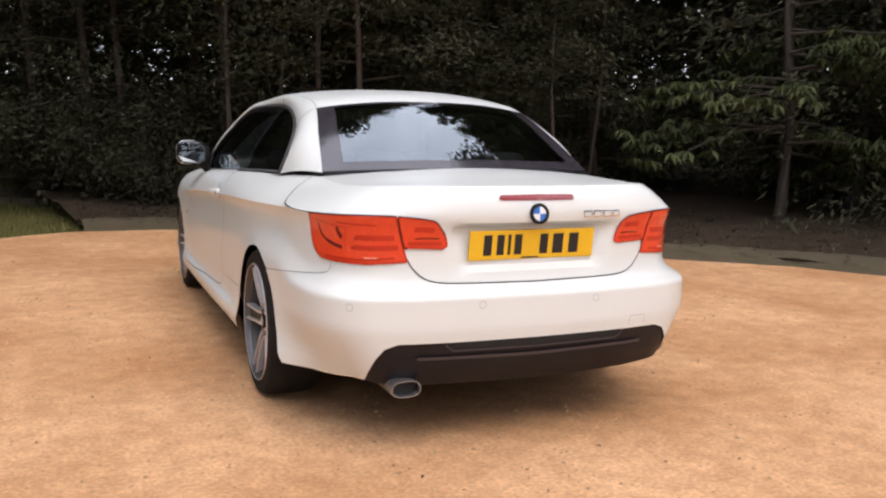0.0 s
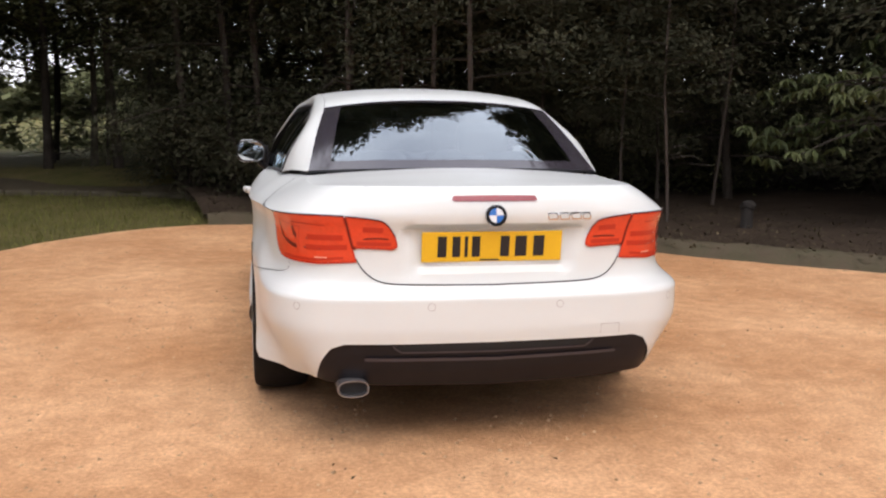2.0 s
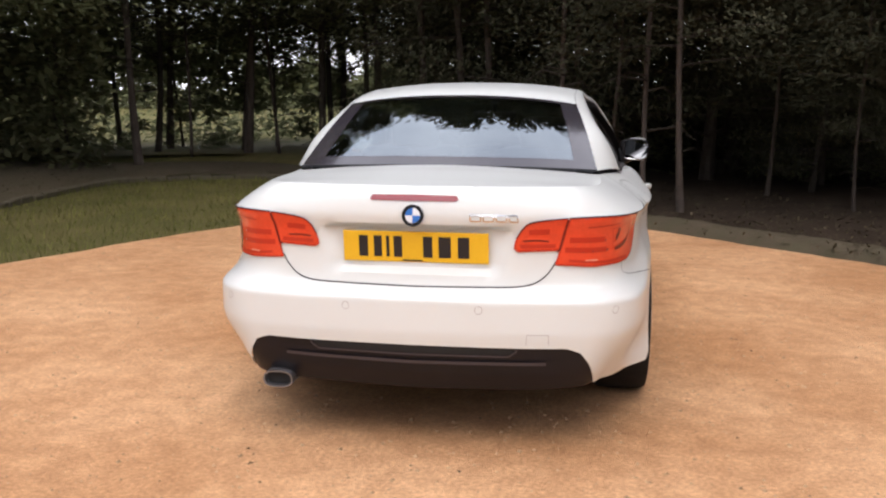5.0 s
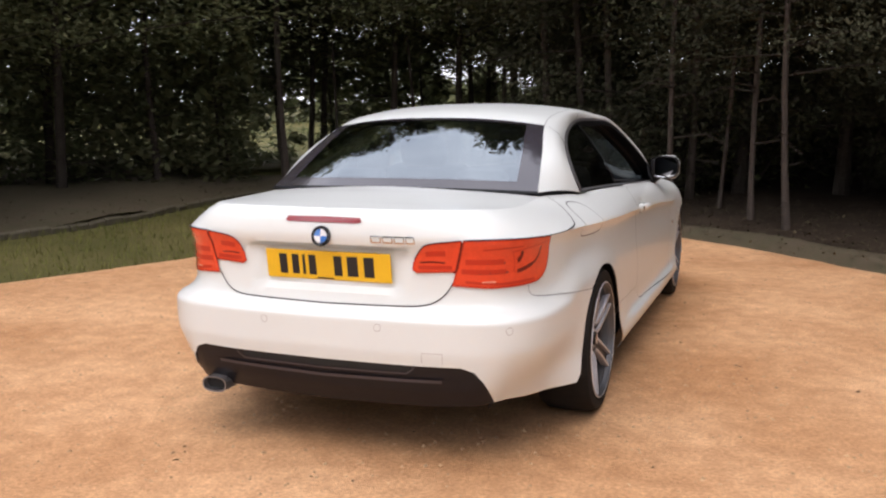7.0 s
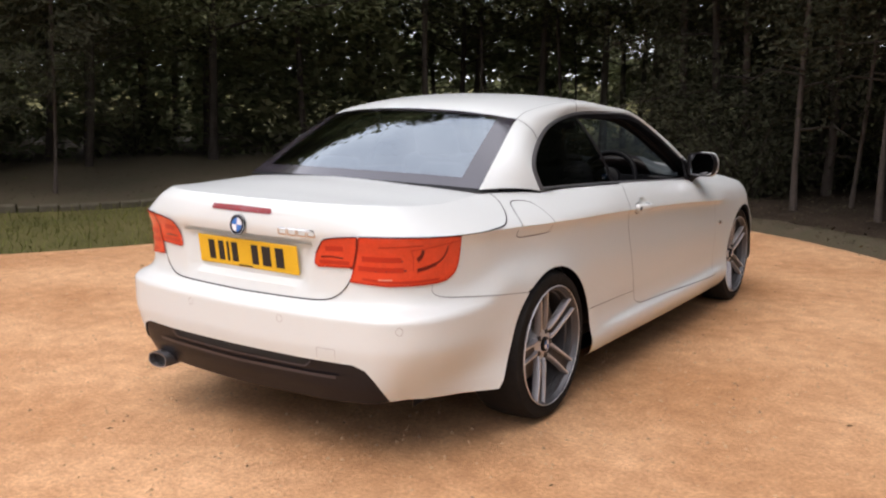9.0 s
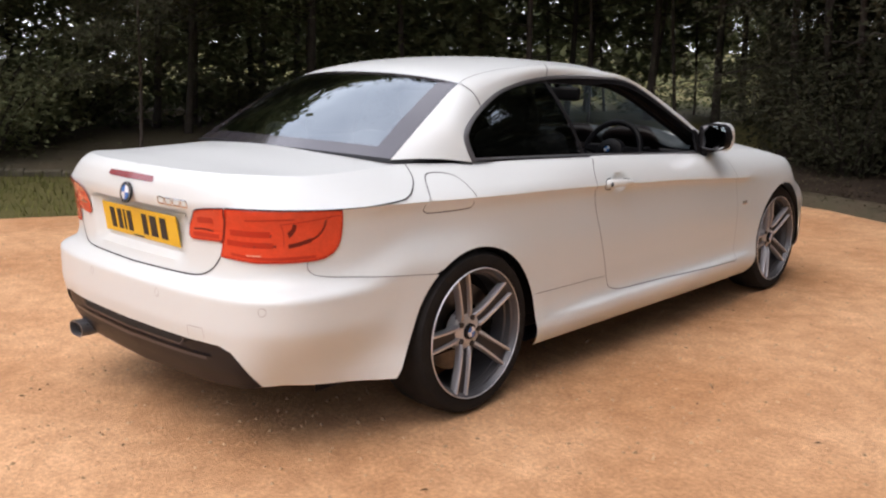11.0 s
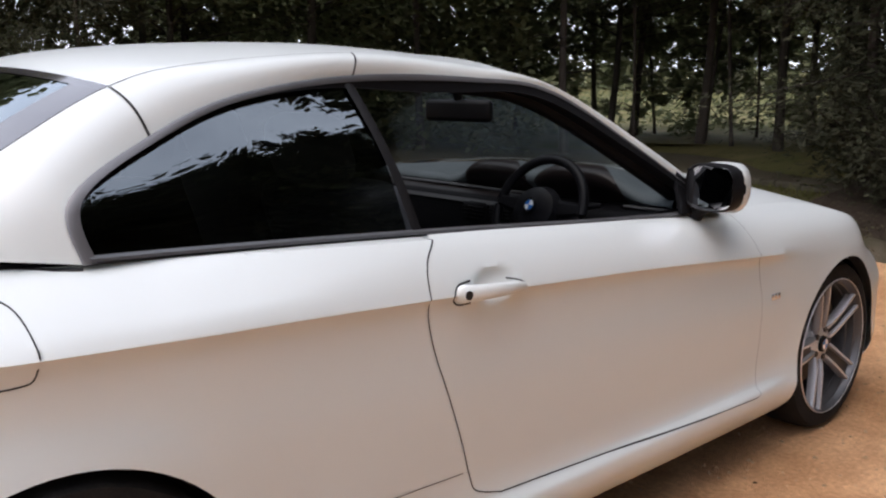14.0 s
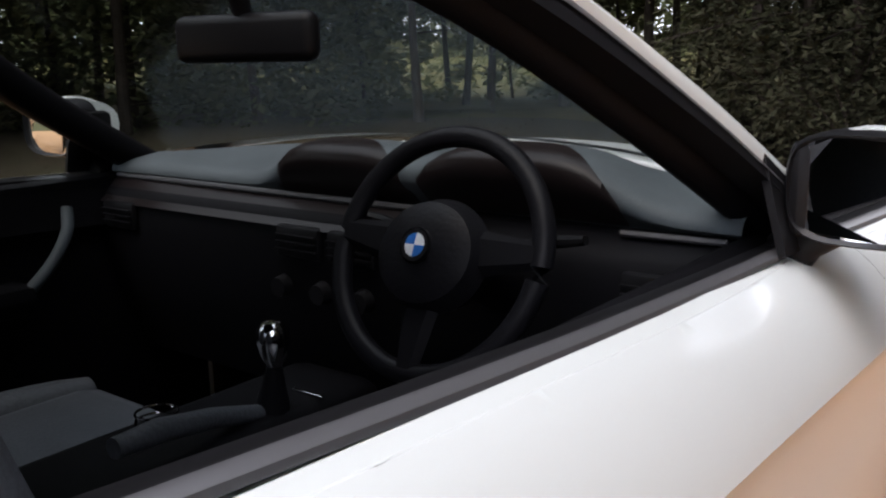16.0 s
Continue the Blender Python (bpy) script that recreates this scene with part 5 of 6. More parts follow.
    bm = bmesh.new()
    add_tube(bm, [(0.05, 2.59, 0.575), (0.07, 2.47, 0.612), (0.09, 2.36, 0.635), (0.098, 2.29, 0.638)], [0.014, 0.016, 0.018, 0.015], 10)
    part("handbrake", bm, LEATHER, con, "grey leather handbrake lever")
    for x, y, z in ((-0.035, 2.445, 0.592), (-0.035, 2.445, 0.605)):
        bm = bmesh.new()
        add_tube(bm, [(x + 0.032 * math.cos(a), y + 0.032 * math.sin(a), z) for a in [2 * math.pi * k / 28 for k in range(28)]], 0.0022, 6, True)
        part("cup_ring", bm, CHROME, con)
    bm = bmesh.new()
    add_box(bm, 0.06, 2.672, 0.584, 0.07, 0.006, 0.006, 0.002)
    part("console_strip", bm, CHROME, con)
    # inner mirror
    bm = bmesh.new()
    add_box(bm, 0.004, 2.635, 1.165, 0.28, 0.035, 0.075, 0.017, Euler((0, 0, radians(8))).to_matrix().to_4x4(), 3)
    mir = cpart("inner_mirror", bm, TRIM, "black rear-view mirror")
    bm = bmesh.new()
    add_tube(bm, [(0, 2.64, 1.19), (0, 2.63, 1.23), (0, 2.60, 1.262)], [0.014, 0.018, 0.025], 10)
    part("mirror_stem", bm, TRIM, mir)


cabin()


# ---- woodland ----
def leaf_mesh(name, spots, rng, mat, parent, droop=0.3, narrow=0.45):
    """Many small bent leaves; spots are (centre, outward way, spread, count, size)."""
    verts, faces = [], []
    for c, way, spread, count, size in spots:
        for _ in range(count):
            p = c + Vector((rng.gauss(0, spread), rng.gauss(0, spread), rng.gauss(0, spread * 0.55)))
            d = (way + Vector((rng.uniform(-0.9, 0.9), rng.uniform(-0.9, 0.9), rng.uniform(-0.7, 0.5) - droop))).normalized()
            side = d.cross(Vector((rng.uniform(-0.4, 0.4), rng.uniform(-0.4, 0.4), 1))).normalized()
            ln = size * rng.uniform(0.6, 1.3)
            up = side.cross(d) * ln * 0.12
            i = len(verts)
            verts += [p, p + d * ln * 0.5 + side * ln * narrow * 0.5 - up, p + d * ln, p + d * ln * 0.5 - side * ln * narrow * 0.5 - up]
            faces += [(i, i + 1, i + 2), (i, i + 2, i + 3)]
    return raw(name, verts, faces, mat, parent)


def limb_tree(name, rng, tall, trunk_r, crown_from, reach, size, low, high, mat, spread=0.35, limbs=26, rise=0.15, narrow=0.45, label="", category="tree", bark=BARK):
    """low and high: how many small leaves within reach of the eye, and larger sprays above."""
    tr = thing(name, label, category)
    bm = bmesh.new()
    lean = Vector((rng.uniform(-0.06, 0.06), rng.uniform(-0.06, 0.06), 0))
    ph = rng.uniform(0, 6)
    path, rad = [], []
    for i in range(13):
        t = i / 12
        wob = 0.012 * tall * min(1, 3 * t)
        path.append(Vector((lean.x * tall * t + wob * math.sin(6 * t + ph), lean.y * tall * t + wob * math.cos(5 * t + 2 * ph), tall * t - 0.15)))
        rad.append(trunk_r * (1.35 if i == 0 else 1 + rng.uniform(-0.08, 0.08)) * (1 - 0.85 * t))
    add_tube(bm, path, rad, 9)
    part("trunk", bm, bark, tr)
    bm = bmesh.new()
    sites = []
    for k in range(limbs):
        t = crown_from + (1 - crown_from) * (k + rng.random()) / limbs
        a = k * 2.4 + rng.uniform(-0.4, 0.4)
        base = path[min(int(t * 12), 11)].lerp(path[min(int(t * 12) + 1, 12)], t * 12 - int(t * 12))
        ln = reach * (1 - 0.65 * ((t - crown_from) / (1 - crown_from)) ** 1.3) * rng.uniform(0.65, 1.2)
        way = Vector((math.cos(a), math.sin(a), rise + rng.uniform(-0.15, 0.2)))
        pts = [base + way * ln * s + Vector((0, 0, -0.12 * ln * s * s)) for s in (0, 0.33, 0.66, 1)]
        add_tube(bm, pts, [trunk_r * 0.3 * (1 - t * 0.5), trunk_r * 0.2 * (1 - t * 0.5), trunk_r * 0.12 * (1 - t * 0.5), 0.006], 4)
        for s in (0.35, 0.55, 0.72, 0.88, 1.0):
            c = base + way * ln * s + Vector((0, 0, -0.12 * ln * s * s))
            side = Vector((-way.y, way.x, 0)) * ln * 0.22 * rng.uniform(-1, 1)
            sites.append((c + side, way, spread * (0.5 + 0.7 * s)))
    # bare dead twigs on the lower trunk
    for k in range(9):
        z = rng.uniform(0.5, max(1.0, crown_from * tall * 1.4))
        a = rng.uniform(0, 6.283)
        ln = rng.uniform(0.3, 0.9)
        base = Vector((path[0].x, path[0].y, z))
        add_tube(bm, [base, base + Vector((math.cos(a) * ln * 0.6, math.sin(a) * ln * 0.6, 0.05)), base + Vector((math.cos(a) * ln, math.sin(a) * ln, -0.08))], [0.012, 0.008, 0.003], 4)
    tagged(part("branchwork", bm, BARK, tr), kind="stuff")
    near = [s for s in sites if s[0].z < 5.5]
    top = [s for s in sites if s[0].z >= 5.5]
    spots = [(c, w, d, max(1, low // max(1, len(near))), size) for c, w, d in near] + [(c, w, d, max(1, high // max(1, len(top))), size * 3.3) for c, w, d in top]
    leaf_mesh("crown", spots, rng, mat, tr, narrow=narrow)
    return tr


def shrub(name, rng, w, h, size, count, mat, label):
    sh = thing(name, label, "shrub")
    bm = bmesh.new()
    spots = []
    for k in range(14):
        a = rng.uniform(0, 2 * math.pi)
        top = Vector((math.cos(a) * w * rng.uniform(0.3, 1), math.sin(a) * w * rng.uniform(0.3, 1), h * rng.uniform(0.45, 1)))
        mid = top * 0.5 + Vector((0, 0, h * 0.1))
        add_tube(bm, [Vector((0, 0, -0.05)), mid, top], [0.03, 0.02, 0.006], 5)
        for s in (0.5, 0.75, 1.0):
            spots.append((top * s, Vector((top.x, top.y, 0.3)).normalized(), w * 0.22, count // 42, size))
    tagged(part("branchwork", bm, BARK, sh), kind="stuff")
    leaf_mesh("foliage", spots, rng, mat, sh)
    return sh


rng = random.Random(7)
KINDS = [
    limb_tree("conifer", rng, 18, 0.105, 0.08, 2.7, 0.12, 9000, 6000, NEEDLE, 0.32, 80, 0.0, 0.36, "dark conifer with drooping needle branches", "conifer"),
    limb_tree("conifer", rng, 11, 0.085, 0.05, 2.2, 0.11, 9000, 2600, NEEDLE, 0.3, 54, 0.05, 0.36, "dark conifer with low needle branches", "conifer"),
    limb_tree("broadleaf_tree", rng, 12, 0.08, 0.2, 3.0, 0.11, 7500, 3600, LEAF, 0.42, 44, 0.35, 0.55, "slender broadleaf tree with thin trunk", "tree"),
    limb_tree("pine", rng, 17, 0.066, 0.18, 2.3, 0.12, 6000, 6000, NEEDLE, 0.36, 66, 0.1, 0.36, "thin pine with a bare lower trunk", "pine", PALE_BARK),
    limb_tree("sapling", rng, 9, 0.036, 0.3, 1.4, 0.11, 2600, 1400, NEEDLE, 0.3, 30, 0.1, 0.4, "thin pale young tree trunk", "sapling", PALE_BARK),
]
FAR = [
    limb_tree("conifer", rng, 18, 0.11, 0.06, 3.0, 0.22, 2400, 1800, NEEDLE, 0.4, 44, 0.0, 0.4, "dark conifer deep in the wood", "conifer"),
    limb_tree("conifer", rng, 11, 0.09, 0.05, 2.5, 0.2, 2600, 1200, NEEDLE, 0.38, 36, 0.05, 0.4, "dark conifer deep in the wood", "conifer"),
    limb_tree("broadleaf_tree", rng, 12, 0.09, 0.18, 3.2, 0.2, 2400, 1600, LEAF, 0.48, 32, 0.35, 0.6, "broadleaf tree deep in the wood", "tree"),
    limb_tree("pine", rng, 17, 0.085, 0.18, 2.6, 0.22, 1800, 1900, NEEDLE, 0.42, 40, 0.1, 0.4, "thin pine deep in the wood", "pine"),
]
for k in KINDS + FAR:
    k.location = (0, 0, -200)
LOW = [shrub("shrub", rng, 1.1, 1.5, 0.11, 2300, LEAF, "loose green shrub under the trees"), shrub("shrub", rng, 1.3, 2.0, 0.12, 2400, NEEDLE, "dark evergreen shrub under the trees")]
used = set()


def plant(k, x, y, size=1.0, turn=0.0, group="trees round the drive"):
    m = Matrix.Translation((x, y, height(x, y) - 0.03)) @ Matrix.Rotation(turn, 4, 'Z') @ Matrix.Diagonal((size, size, size, 1))
    if id(k) not in used:
        used.add(id(k))
        k.matrix_basis = m
        tagged(k, group=group)
        return k
    c = copy_thing(k, m)
    c.matrix_basis = m
    return c


def chestnut(x, y):
    """A low-branched tree whose drooping hand-shaped leaves hang over the kerb."""
    tr = thing("chestnut_tree", "leafy tree with drooping hand-shaped pale green leaves", "tree", (x, y, 0))
    bm = bmesh.new()
    add_tube(bm, [(0, 0, -0.1), (0.05, 0, 1.2), (0.0, 0.05, 2.6), (0.1, 0, 4.5)], [0.09, 0.07, 0.055, 0.02], 8)
    part("trunk", bm, BARK, tr)
    bm = bmesh.new()
    verts, faces = [], []
    for k in range(26):
        a = rng.uniform(0, 6.283)
        z0 = rng.uniform(0.95, 2.35)
        ln = rng.uniform(0.8, 1.7)
        way = Vector((math.cos(a), math.sin(a), rng.uniform(-0.05, 0.3)))
        pts = [Vector((0, 0, z0)) + way * ln * t + Vector((0, 0, -0.25 * ln * t * t)) for t in (0, 0.35, 0.7, 1.0)]
        add_tube(bm, pts, [0.022, 0.015, 0.01, 0.004], 5)
        for t in (0.45, 0.6, 0.72, 0.82, 0.9, 0.96, 1.0):
            for _ in range(2):
                c = Vector((0, 0, z0)) + way * ln * t + Vector((rng.gauss(0, 0.13), rng.gauss(0, 0.13), -0.25 * ln * t * t + rng.gauss(0.03, 0.06)))
                face = rng.uniform(0, 6.283)
                for j in range(6):
                    b = face + (j - 2.5) * 0.75
                    d = Vector((math.cos(b), math.sin(b), -0.75 + rng.uniform(-0.25, 0.25))).normalized()
                    side = d.cross(Vector((0, 0, 1))).normalized()
                    l = rng.uniform(0.10, 0.19)
                    up = Vector((0, 0, 0.02))
                    i = len(verts)
                    verts += [c, c + d * l * 0.6 + side * l * 0.17 + up, c + d * l + Vector((0, 0, -0.02)), c + d * l * 0.6 - side * l * 0.17 + up]
                    faces += [(i, i + 1, i + 2), (i, i + 2, i + 3)]
    tagged(part("branchwork", bm, BARK, tr), kind="stuff")
    raw("crown", verts, faces, CHESTNUT, tr)


chestnut(5.9, 5.1)
TALL = (18, 11, 12, 17, 9)
SKYLINE = pchip([(-120, 30), (-30, 42), (10, 52), (22, 61), (31, 60), (37, 52), (45, 51), (50, 50), (56, 36), (62, 32), (68, 38), (73, 56), (78, 59), (92, 58.5), (108, 60), (120, 60), (132, 59), (141, 54), (148, 39), (156, 35), (170, 32), (240, 30)])


def ceiling(x, y):
    """How tall a tree may stand: the tallest are straight ahead of the car."""
    deg, r = math.degrees(math.atan2(y - 1.5, x)), math.hypot(x, y - 1.5)
    return 1.1 + r * math.tan(radians(SKYLINE(deg % 360 if deg < -120 else deg)))


# slim dark trunks before the meadow
for x, y, s in ((-2.0, 15.2, 0.8), (-3.0, 16.4, 0.9), (-3.8, 15.2, 0.75), (-4.9, 15.8, 0.9), (-5.6, 14.4, 0.8), (-6.9, 15.6, 0.85), (-7.3, 13.9, 0.7), (-8.4, 14.6, 0.9), (-9.6, 13.4, 0.8), (-5.2, 17.2, 0.9), (-10.4, 14.2, 0.85)):
    plant(KINDS[4] if s < 0.86 else KINDS[2], x, y, s * (1.35 if s < 0.86 else 0.95), rng.uniform(0, 6.28))
# trees whose trunks show, then the wood behind them
for x, y, k, s in ((0.27, 8.1, 4, 1.05), (0.77, 8.5, 4, 0.75), (1.2, 7.55, 4, 1.0), (1.58, 7.0, 3, 1.1), (0.3, 9.6, 3, 1.2), (2.7, 8.4, 3, 1.2), (3.34, 6.95, 3, 1.15), (3.42, 5.9, 4, 0.55), (3.3, 8.8, 0, 1.1), (4.3, 8.1, 3, 1.15), (4.6, 7.2, 4, 0.7), (5.3, 8.0, 0, 1.0), (7.6, 5.6, 1, 1.0), (7.9, 4.6, 0, 1.0), (8.6, 3.6, 0, 1.0), (8.4, 2.4, 1, 1.0),
                   (-1.9, 10.9, 3, 1.3), (-0.8, 10.2, 3, 1.3), (0.9, 10.2, 0, 1.3), (2.2, 10.2, 0, 1.3), (3.7, 10.0, 0, 1.3), (-9.6, 8.6, 2, 1.0), (-10.6, 9.4, 2, 1.0), (-11.2, 7.2, 2, 1.0), (-9.2, 10.6, 3, 1.0), (-7.6, 12.4, 3, 1.1),
                   (-7.55, 4.2, 3, 0.95), (-1.2, 11.6, 0, 0.55), (-2.0, 12.6, 0, 0.55), (-2.6, 13.0, 1, 0.45), (-1.3, 10.3, 1, 0.8), (-9.9, 6.3, 2, 0.9), (-10.2, 3.2, 2, 0.9), (-11.4, 6.6, 2, 1.0), (-9.2, 0.5, 2, 0.9), (-8.8, 16.0, 3, 1.2), (-6.4, 14.6, 3, 1.25), (-10.5, 17.0, 3, 1.0), (-4.6, 14.0, 2, 0.95), (-4.0, 14.9, 3, 1.0), (-3.4, 14.2, 3, 1.3), (-2.2, 13.2, 3, 1.3), (-0.9, 11.9, 2, 1.0), (0.0, 10.8, 0, 0.9)):
    plant(KINDS[k], x, y, min(s, ceiling(x, y) / TALL[k]), rng.uniform(0, 6.28))
for i in range(150):
    deg = rng.uniform(-25, 205)
    a = radians(deg)
    r = rng.uniform(10.0, 25)
    x, y = 0.5 + r * math.cos(a), 1.5 + r * math.sin(a)
    if 95 < deg < 165 and r < 13.5:
        continue
    if 100 < deg < 142:
        if rng.random() < 0.4:
            k = rng.choice((2, 4, 4))
            plant(KINDS[k] if r < 16 or k == 4 else FAR[k], x, y, min(rng.uniform(0.7, 1.05), ceiling(x, y) / TALL[k]), rng.uniform(0, 6.28))
        continue
    if deg > 140 and rng.random() < 0.45:
        continue
    k = rng.choice((0, 0, 1, 1, 2, 3) if deg < 128 else (2, 2, 2, 1, 3))
    plant(KINDS[k] if r < 13 else FAR[k], x, y, min(rng.uniform(0.9, 1.3), ceiling(x, y) / TALL[k]), rng.uniform(0, 6.28))
# the side behind the camera
for i in range(34):
    a = radians(rng.uniform(-150, -22))
    r = rng.uniform(18, 30)
    plant(FAR[rng.choice((0, 1, 2, 3))], 0.5 + r * math.cos(a), 1.5 + r * math.sin(a), rng.uniform(0.45, 0.75), rng.uniform(0, 6.28))
for i in range(85):
    deg = rng.uniform(-15, 195)
    a = radians(deg)
    r = rng.uniform(9.0, 14)
    x, y = 0.5 + r * math.cos(a), 1.5 + r * math.sin(a)
    if 95 < deg < 165 and r < 12.5 or 100 < deg < 142 and rng.random() < 0.93:
        continue
    plant(LOW[rng.choice((0, 1, 1)) if deg < 128 else 0], x, y, rng.uniform(0.7, 1.3), rng.uniform(0, 6.28), "shrubs under the trees")

# thick growth in the corner behind the lawn
for x, y, k, size in ((-1.0, 9.7, 1, 0.8), (-1.9, 10.9, 1, 0.9), (-0.5, 9.0, 1, 0.6)):
    plant(LOW[k], x, y, size, 0.7 * x + y, "shrubs under the trees")


def far_woods():
    verts, faces = [], []

    def leafy(p, l):
        d = Vector((rng.uniform(-1, 1), rng.uniform(-1, 1), rng.uniform(-0.6, 0.3))).normalized()
        side = d.cross(Vector((rng.uniform(-0.5, 0.5), rng.uniform(-0.5, 0.5), 1))).normalized()
        i = len(verts)
        verts.extend([p, p + d * l * 0.5 + side * l * 0.3, p + d * l, p + d * l * 0.5 - side * l * 0.3])
        faces.extend([(i, i + 1, i + 2), (i, i + 2, i + 3)])

    for _ in range(60000):
        deg = rng.uniform(-30, 210)
        if 102 < deg < 140:
            continue
        a, r, z = radians(deg), rng.uniform(24, 36), 7 * rng.random() if rng.random() < 0.8 else rng.uniform(6, 14)
        if 154 < deg < 172 and z > 3 and noise.noise((deg * 0.4, z * 0.5, 8.0)) > -0.1:
            continue
        leafy(Vector((0.5 + r * math.cos(a), 1.5 + r * math.sin(a), z - 0.2)), rng.uniform(0.35, 0.8))
    # the thin stretch, with holes to the meadow
    for _ in range(75000):
        deg = rng.uniform(98, 144)
        a, r, z = radians(deg), rng.uniform(17, 19.5), 5.4 * rng.random() if rng.random() < 0.85 else rng.uniform(5, 13)
        el = math.degrees(math.atan2(z - 1.2, r + 3))
        hole = (0.02 if deg < 118 else 0.55) if el > 2.2 else (0.02 if el > 0.2 else (-0.3 if deg < 118 else -0.06))
        if 106.5 < deg < 112.5 and 2.6 < el < 6.5:
            hole = -0.15
        elif 112.5 < deg < 118 and el > 2.2:
            hole = 0.3
        hole += 0.8 * smooth_step(127, 131, deg)
        if noise.noise((deg * 0.45, el * 0.6, 1.0)) + 0.4 * noise.noise((deg * 1.6, el * 2.0, 3.0)) > hole:
            continue
        leafy(Vector((0.5 + r * math.cos(a), 1.5 + r * math.sin(a), z - 0.1)), rng.uniform(0.1, 0.26))
    # upper growth that closes the wood round the drive
    for _ in range(29000):
        deg = rng.uniform(-12, 122) if rng.random() < 0.94 else rng.uniform(150, 186)
        a, r = radians(deg), rng.uniform(10, 14.5)
        z = rng.uniform(3.5, max(4.0, (1.1 + r * math.tan(radians(SKYLINE(deg)))) * 0.8))
        leafy(Vector((r * math.cos(a), 1.5 + r * math.sin(a), z)), rng.uniform(0.22, 0.5))
    # high boughs over the thin stretch
    for _ in range(24000):
        deg, r = rng.uniform(96, 128), rng.uniform(16.5, 20)
        z = 4.0 + 5.0 * rng.random() ** 1.3
        if noise.noise((deg * 0.5, z * 0.7, 4.0)) > 0.28:
            continue
        a = radians(deg)
        leafy(Vector((0.5 + r * math.cos(a), 1.5 + r * math.sin(a), z)), rng.uniform(0.2, 0.42))
    # closed wood beside the thin stretch
    for _ in range(30000):
        deg = rng.uniform(129, 172)
        a, r = radians(deg), rng.uniform(12.6, 15.5)
        z = 0.1 + 5.6 * rng.random() ** 0.9
        if deg > 154 and z > 2.4 and noise.noise((deg * 0.4, z * 0.8, 6.0)) > 0.0:
            continue
        leafy(Vector((0.5 + r * math.cos(a), 1.5 + r * math.sin(a), z)), rng.uniform(0.11, 0.24))
    # bushes dotted over the meadow
    for _ in range(46):
        a, r, w = radians(rng.uniform(98, 136)), rng.uniform(20, 44), rng.uniform(0.35, 0.9)
        c = Vector((0.5 + r * math.cos(a), 1.5 + r * math.sin(a), 0.3 + w * 0.5 + 0.03 * max(0, r - 30)))
        for _ in range(130):
            leafy(c + Vector((rng.gauss(0, w), rng.gauss(0, w), rng.gauss(0, w * 0.5))), rng.uniform(0.12, 0.3))
    # the tree line beyond the meadow
    for _ in range(26000):
        a, r = radians(rng.uniform(88, 156)), rng.uniform(62, 80)
        z = (3.2 + 2.5 * noise.noise((math.degrees(a) * 0.4, 0, 2.0))) * (1 + 1.1 * smooth_step(111, 115, math.degrees(a))) * rng.random() ** 0.8 + 1.2
        leafy(Vector((0.5 + r * math.cos(a), 1.5 + r * math.sin(a), z)), rng.uniform(0.5, 1.2))
    tagged(raw("far_woods", verts, faces, LEAF), "dense dark foliage of the wood beyond", "woods", kind="stuff")


far_woods()


def meadow():
    bm = bmesh.new()
    rows = []
    for r in (11.2, 12.4, 14.5, 17, 21, 26, 34, 50, 90, 160):
        row = []
        for k in range(25):
            a = radians(99 + 36 * k / 24) if r < 25 else radians(90 + 62 * k / 24)
            rr = r + (2.6 * smooth_step(108, 120, math.degrees(a)) if r < 13 else 0.0)
            x, y = 0.5 + rr * math.cos(a), 1.5 + rr * math.sin(a)
            row.append(Vector((x, y, height(x, y) + (0.1 if r < 12 else 0.29) + 0.03 * max(0, r - 30))))
        rows.append(row)
    grid_mesh(bm, rows)
    tagged(part("meadow", bm, MEADOW), "pale sunlit dry meadow behind the trees", "meadow", kind="structure")


meadow()


# ---- kerb and verge ----
VERGE = [p for p in EDGE if p.x > -1.6 and p.y > -3]
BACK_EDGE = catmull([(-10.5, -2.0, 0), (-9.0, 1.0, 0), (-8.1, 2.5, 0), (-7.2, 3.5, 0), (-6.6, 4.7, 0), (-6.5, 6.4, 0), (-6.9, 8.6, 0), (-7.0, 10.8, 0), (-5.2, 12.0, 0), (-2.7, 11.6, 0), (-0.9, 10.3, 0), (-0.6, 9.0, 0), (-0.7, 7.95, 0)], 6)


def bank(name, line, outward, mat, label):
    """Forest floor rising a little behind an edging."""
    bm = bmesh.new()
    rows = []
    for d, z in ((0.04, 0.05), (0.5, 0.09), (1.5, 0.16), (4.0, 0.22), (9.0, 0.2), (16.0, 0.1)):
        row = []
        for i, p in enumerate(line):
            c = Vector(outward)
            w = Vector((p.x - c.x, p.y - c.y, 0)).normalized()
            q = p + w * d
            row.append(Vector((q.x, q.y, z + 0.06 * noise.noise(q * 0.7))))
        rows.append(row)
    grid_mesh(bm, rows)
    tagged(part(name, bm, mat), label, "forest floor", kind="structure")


# this bank's colour is darker than the back one's: tree shade is mixed in
bank("forest_floor", VERGE, (0, -1, 0), LITTER_SHADED, "bare soil and leaf litter, coloured darker for the shade under the trees")
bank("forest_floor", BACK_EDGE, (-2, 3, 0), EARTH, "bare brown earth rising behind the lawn")


